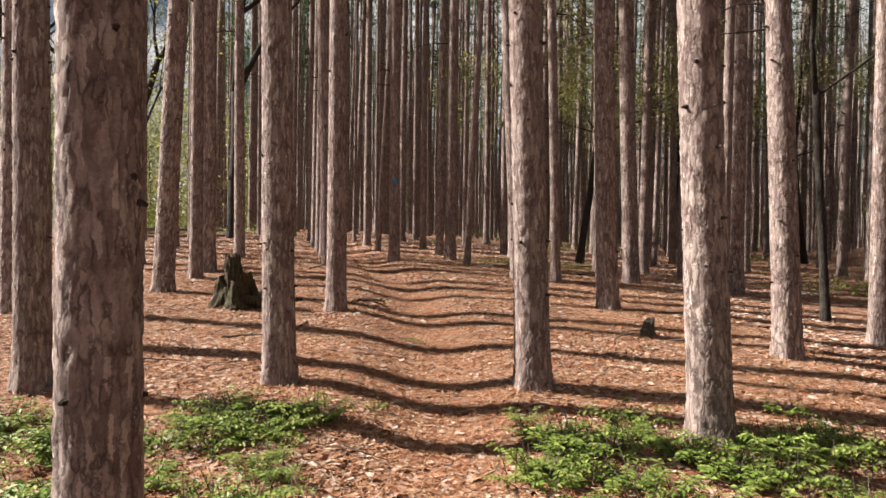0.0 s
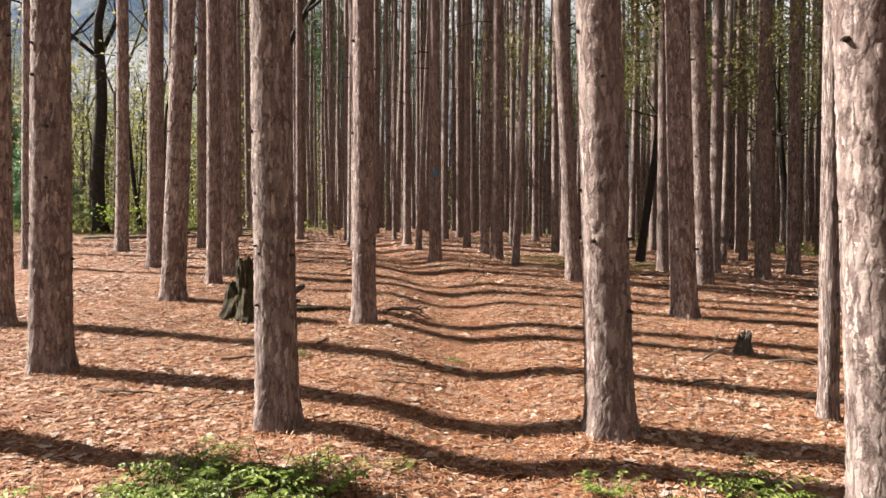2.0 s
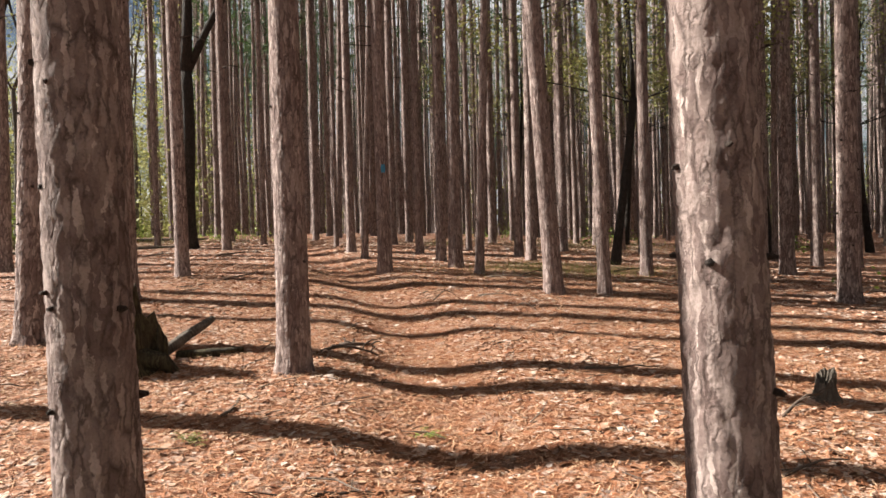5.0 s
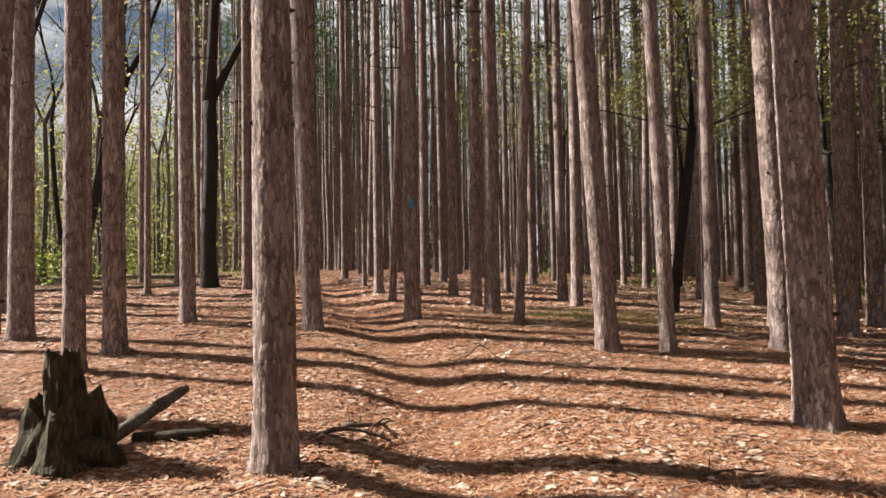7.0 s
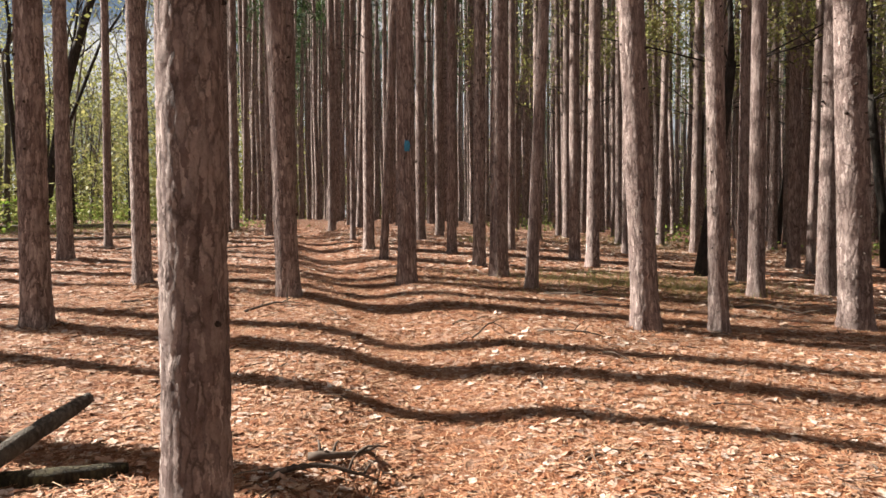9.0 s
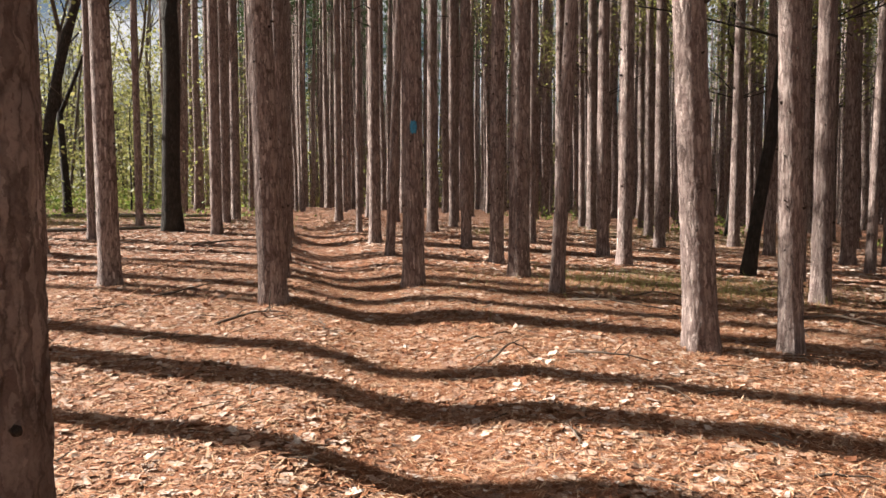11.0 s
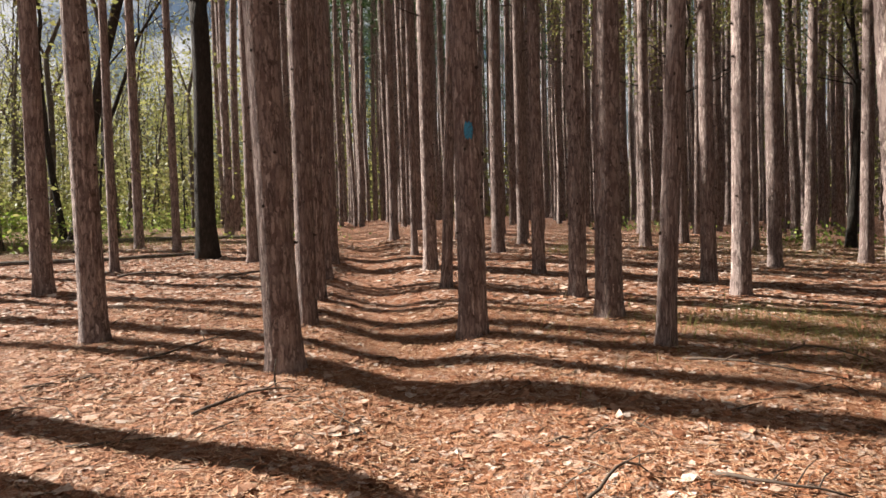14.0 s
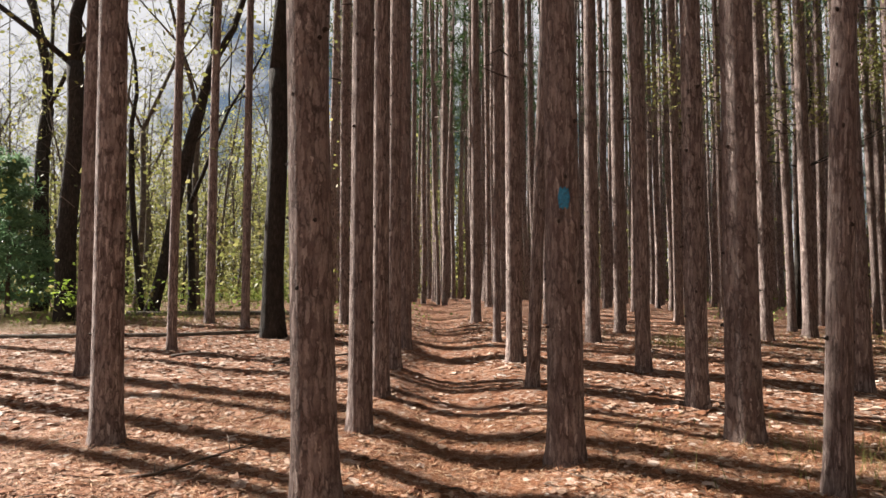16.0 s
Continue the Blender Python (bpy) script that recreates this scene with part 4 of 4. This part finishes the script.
def build_small_stump():
    rnd = random.Random(6)
    tops = [0.19 + 0.05 * math.sin(2 * math.pi * k / 24 + 0.8) + rnd.uniform(-0.025, 0.025) for k in range(24)]
    x, y = 2.62, 8.82
    root = new("small_stump")
    root.location = (x, y, float(height_at(x, y)))
    tagged(root, "small dark broken stump among dead twigs", "stump")
    part("stump_body", mesh_of("small_stump", *splintered(rnd, 24, 10, lambda a, z: 0.075 * (1 - 0.8 * z) + 0.05 * math.exp(-z / 0.04), tops, 0.1, 0.25), grey_bark), root)


build_small_stump()


def branch(x, y, heading, length, radius, twigs, seed, label, lift=0.0, name="fallen_branch"):
    """A dead branch lying on the litter, crooked, with side twigs."""
    rnd, wood = random.Random(seed), Bunch()
    h, pts = radians(heading), []
    px, py = x, y
    for i in range(8):
        f = i / 7
        pts.append(Vector((px, py, float(height_at(px, py)) + radius * 0.8 + lift * math.sin(f * 3.14) + abs(rnd.gauss(0, 0.008)))))
        h += rnd.gauss(0, 0.16)
        px, py = px + math.cos(h) * length / 7, py + math.sin(h) * length / 7
    wood.add(tube(pts, [1.05 * radius * (1 - 0.6 * i / 7) for i in range(8)], 6))
    root = tagged(new(name), label, "fallen branch", "dead branches on the forest floor")
    root.location = pts[0]
    part("stem", mesh_of("stem", [Vector(v) - pts[0] for v in wood.v], wood.f, twig_wood, True), root)
    for k in range(twigs):
        i = rnd.randrange(1, 7)
        a = h + rnd.choice((-1, 1)) * rnd.uniform(0.5, 1.1)
        l = length * rnd.uniform(0.12, 0.35)
        p = pts[i]
        q = p + Vector((math.cos(a) * l, math.sin(a) * l, rnd.uniform(0.0, 0.35) * l))
        part("twig", mesh_of("twig", *tube((p - pts[0], (p + q) / 2 - pts[0] + Vector((0, 0, 0.02)), q - pts[0]), (radius * 0.45, radius * 0.3, radius * 0.15), 5), twig_wood, True), root)


STICKS = [(-1.34, 10.2, 25, 0.55, 0.018, 6, 0.06), (-1.2, 10.45, -8, 0.45, 0.026, 6, 0.05), (-3.2, 13.6, 35, 0.5, 0.012, 2, 0.0), (-0.3, 13.4, 20, 0.5, 0.010, 2, 0.10), (0.35, 13.75, -45, 0.7, 0.012, 3, 0.06),
          (-2.75, 14.2, 45, 0.75, 0.014, 3, 0.03), (-3.9, 15.3, 38, 1.1, 0.012, 2, 0.02), (0.6, 16.0, -20, 1.2, 0.012, 5, 0.06), (1.2, 16.1, -30, 0.9, 0.010, 4, 0.10), (-1.7, 8.35, 65, 0.45, 0.016, 1, 0.0),
          (3.0, 15.65, -25, 0.9, 0.018, 3, 0.05), (2.1, 8.4, 40, 0.8, 0.012, 4, 0.08), (2.75, 8.5, -10, 0.6, 0.012, 4, 0.05), (1.0, 9.6, 10, 0.7, 0.012, 2, 0.02), (-0.9, 7.2, 20, 0.5, 0.010, 1, 0.0),
          (3.2, 17.2, 15, 0.9, 0.02, 2, 0.05)]
for i, (x, y, heading, length, radius, twigs, lift) in enumerate(STICKS):
    branch(x, y, heading, length, radius, twigs, 300 + i, "dead grey-brown branch with twigs lying on needle litter", lift)

STICKS = [(-2.0, 16.05, 5, 0.3, 0.012, 0, 0.0), (-3.6, 12.7, 15, 0.5, 0.01, 1, 0.0), (0.8, 12.9, -35, 0.35, 0.008, 1, 0.04), (-0.5, 14.1, 25, 0.25, 0.012, 0, 0.0), (1.6, 7.4, 25, 0.6, 0.01, 2, 0.03),
          (-2.4, 7.6, 30, 0.7, 0.012, 2, 0.02), (-3.0, 6.6, -20, 0.6, 0.012, 2, 0.02), (-0.1, 6.1, 12, 0.35, 0.008, 0, 0.0), (1.3, 11.6, 15, 0.4, 0.008, 1, 0.02), (0.2, 11.9, 100, 0.3, 0.008, 1, 0.02), (-4.3, 14.6, 20, 0.6, 0.012, 1, 0.0),
          (0.3, 10.6, 30, 0.35, 0.01, 1, 0.0), (-5.3, 19.6, 10, 1.3, 0.02, 3, 0.05), (-7.0, 19.8, 25, 1.0, 0.02, 3, 0.05)]
for i, (x, y, heading, length, radius, twigs, lift) in enumerate(STICKS):
    branch(x, y, heading, length, radius, twigs, 400 + i, "short dead twig lying on needle litter", lift)
log([(-2.44, 14.82, 0.85), (-2.45, 14.84, 0.96), (-2.43, 14.83, 1.07)], (0.008, 0.007, 0.005), "short pale upright stick beside a pine", "upright_stick", grey_bark, 0.03)


# ---- litter on the floor, uncountable ----
def scatter_leaves(name, seed, count, region, size, material, label, off_path=0.5, curl=0.4):
    """Curled leaves or scraps: six-cornered, folded along the rib, lying at all angles."""
    rng = np.random.default_rng(seed)
    x0, x1, y0, y1 = region
    x, y = rng.uniform(x0, x1, count * 4), rng.uniform(y0, y1, count * 4)
    patch = 0.5 + 0.5 * np.sin(1.7 * x + 2.0 * np.sin(0.9 * y)) * np.sin(1.3 * y + 1.5 * np.sin(1.1 * x))
    patch = np.clip(1.6 * (0.55 * patch + 0.45 * (0.5 + 0.5 * np.sin(5.1 * x + 2.7 * np.sin(3.3 * y)) * np.sin(4.3 * y + 2.1 * np.sin(3.9 * x)))) - 0.3, 0, 1)
    keep = rng.random(count * 4) < (0.14 + 0.86 * patch ** 1.3) * (1 - off_path * tread(x, y))
    x, y = x[keep][:count], y[keep][:count]
    n = len(x)
    z = height_at(x, y) + 0.005
    a, s = rng.uniform(0, 6.283, n), size * (0.45 + 1.0 * rng.random(n) ** 2.2)
    w = s * rng.uniform(0.45, 0.95, n)
    along, across = np.stack([np.cos(a), np.sin(a), rng.normal(0, 0.10, n)], -1), np.stack([-np.sin(a), np.cos(a), rng.normal(0, 0.12, n)], -1)
    c, up = np.stack([x, y, z], -1), curl * rng.uniform(-0.2, 1.0, n)[:, None] * np.array([0, 0, 1.0])
    shape = [(-0.5, 0, 0), (-0.34, 0.34, 0.4), (-0.02, 0.30, 0.5), (0.24, 0.44, 0.6), (0.5, 0.02, 0.35), (0.26, -0.36, 0.6), (0.03, -0.27, 0.5), (-0.3, -0.42, 0.4)]
    v = np.stack([c + along * ((p + rng.normal(0, 0.05, n)) * s)[:, None] + across * ((q + rng.normal(0, 0.06, n)) * w)[:, None] + up * ((r + rng.normal(0, 0.25, n)) * w)[:, None] for p, q, r in shape], 1)
    v[..., 2] = np.maximum(v[..., 2], (height_at(v[..., 0], v[..., 1]) + 0.003))
    i = np.arange(n)[:, None] * 8
    faces = np.concatenate([i + np.array([[0, 1, 2, 7]]), i + np.array([[2, 3, 4, 5]]), i + np.array([[2, 5, 6, 7]])])
    me = mesh_of(name, v.reshape(-1, 3), faces.tolist(), material)
    tagged(new(name, me), label, "leaf litter", kind="stuff")


scatter_leaves("leaf_litter", 1, 52000, (-6.5, 6.5, 2.2, 14), 0.075, dry_leaf, "pale curled dry leaves scattered over pine needles")
scatter_leaves("leaf_litter_beyond", 2, 52000, (-12, 8, 14, 27), 0.09, dry_leaf, "pale curled dry leaves scattered over pine needles")
scatter_leaves("leaf_scraps", 3, 60000, (-5, 5, 2.2, 17), 0.036, dry_leaf, "small scraps of dry leaf among needles", 0.3)


def scatter_needles(count, region, seed):
    rng = np.random.default_rng(seed)
    x0, x1, y0, y1 = region
    x, y, a = rng.uniform(x0, x1, count), rng.uniform(y0, y1, count), rng.uniform(0, 6.283, count)
    l, t = rng.uniform(0.05, 0.13, count), rng.uniform(0.002, 0.0045, count)
    z = height_at(x, y) + rng.uniform(0.008, 0.030, count)
    d, s = np.stack([np.cos(a), np.sin(a), rng.normal(0, 0.15, count)], -1), np.stack([-np.sin(a), np.cos(a), 0 * a], -1)
    c = np.stack([x, y, z], -1)
    v = np.stack([c - d * l[:, None] / 2 - s * t[:, None], c - d * l[:, None] / 2 + s * t[:, None], c + d * l[:, None] / 2], 1)
    me = mesh_of("needle_bed", v.reshape(-1, 3), np.arange(count * 3).reshape(-1, 3).tolist(), dry_needle)
    tagged(new("needle_bed", me), "rust-brown fallen pine needles covering the floor", "needle litter", kind="stuff")


scatter_needles(240000, (-5.5, 4.5, 2.5, 18), 12)


def scatter_grass():
    rnd, b = random.Random(44), Bunch()
    for cx, cy, sx, sy, n in ((2.6, 17.0, 1.0, 0.6, 1500), (2.2, 17.4, 1.2, 0.5, 1000), (4.6, 25, 2.0, 1.5, 1500), (-13, 25.5, 3.5, 1.6, 3500), (-0.1, 23.4, 0.3, 0.25, 350)):
        for _ in range(n):
            x, y = rnd.gauss(cx, sx), rnd.gauss(cy, sy)
            z, h, a = float(height_at(x, y)), rnd.uniform(0.05, 0.2), rnd.uniform(0, 6.28)
            k = len(b.v)
            b.v += [(x - 0.004 * math.sin(a), y, z), (x + 0.004, y + 0.004, z), (x + 0.5 * h * math.cos(a), y + 0.5 * h * math.sin(a), z + h)]
            b.f.append((k, k + 1, k + 2))
    tagged(new("thin_grass", mesh_of("thin_grass", b.v, b.f, grass_blade)), "thin yellow-green grass in sunlit gaps", "grass", kind="stuff")


scatter_grass()


def scatter_twigs():
    rnd, b = random.Random(61), Bunch()
    for _ in range(1500):
        x, y, a, l, r = rnd.uniform(-8, 7), rnd.uniform(2.5, 24), rnd.uniform(0, 6.28), rnd.uniform(0.06, 0.4), rnd.uniform(0.002, 0.006)
        if abs(x - float(path_x(y))) < 0.4 and rnd.random() < 0.6:
            continue
        p = Vector((x, y, float(height_at(x, y)) + r + 0.012))
        x2, y2 = x + l * math.cos(a), y + l * math.sin(a)
        q = Vector((x2, y2, float(height_at(x2, y2)) + r + rnd.uniform(0.01, 0.04)))
        b.add(tube((p, (p + q) / 2 + Vector((rnd.gauss(0, 0.1) * l, rnd.gauss(0, 0.1) * l, 0.01)), q), (r, r * 0.8, r * 0.5), 4))
    tagged(new("twig_litter", mesh_of("twig_litter", b.v, b.f, twig_wood)), "small dead twigs strewn over the needles", "twigs", kind="stuff")


scatter_twigs()
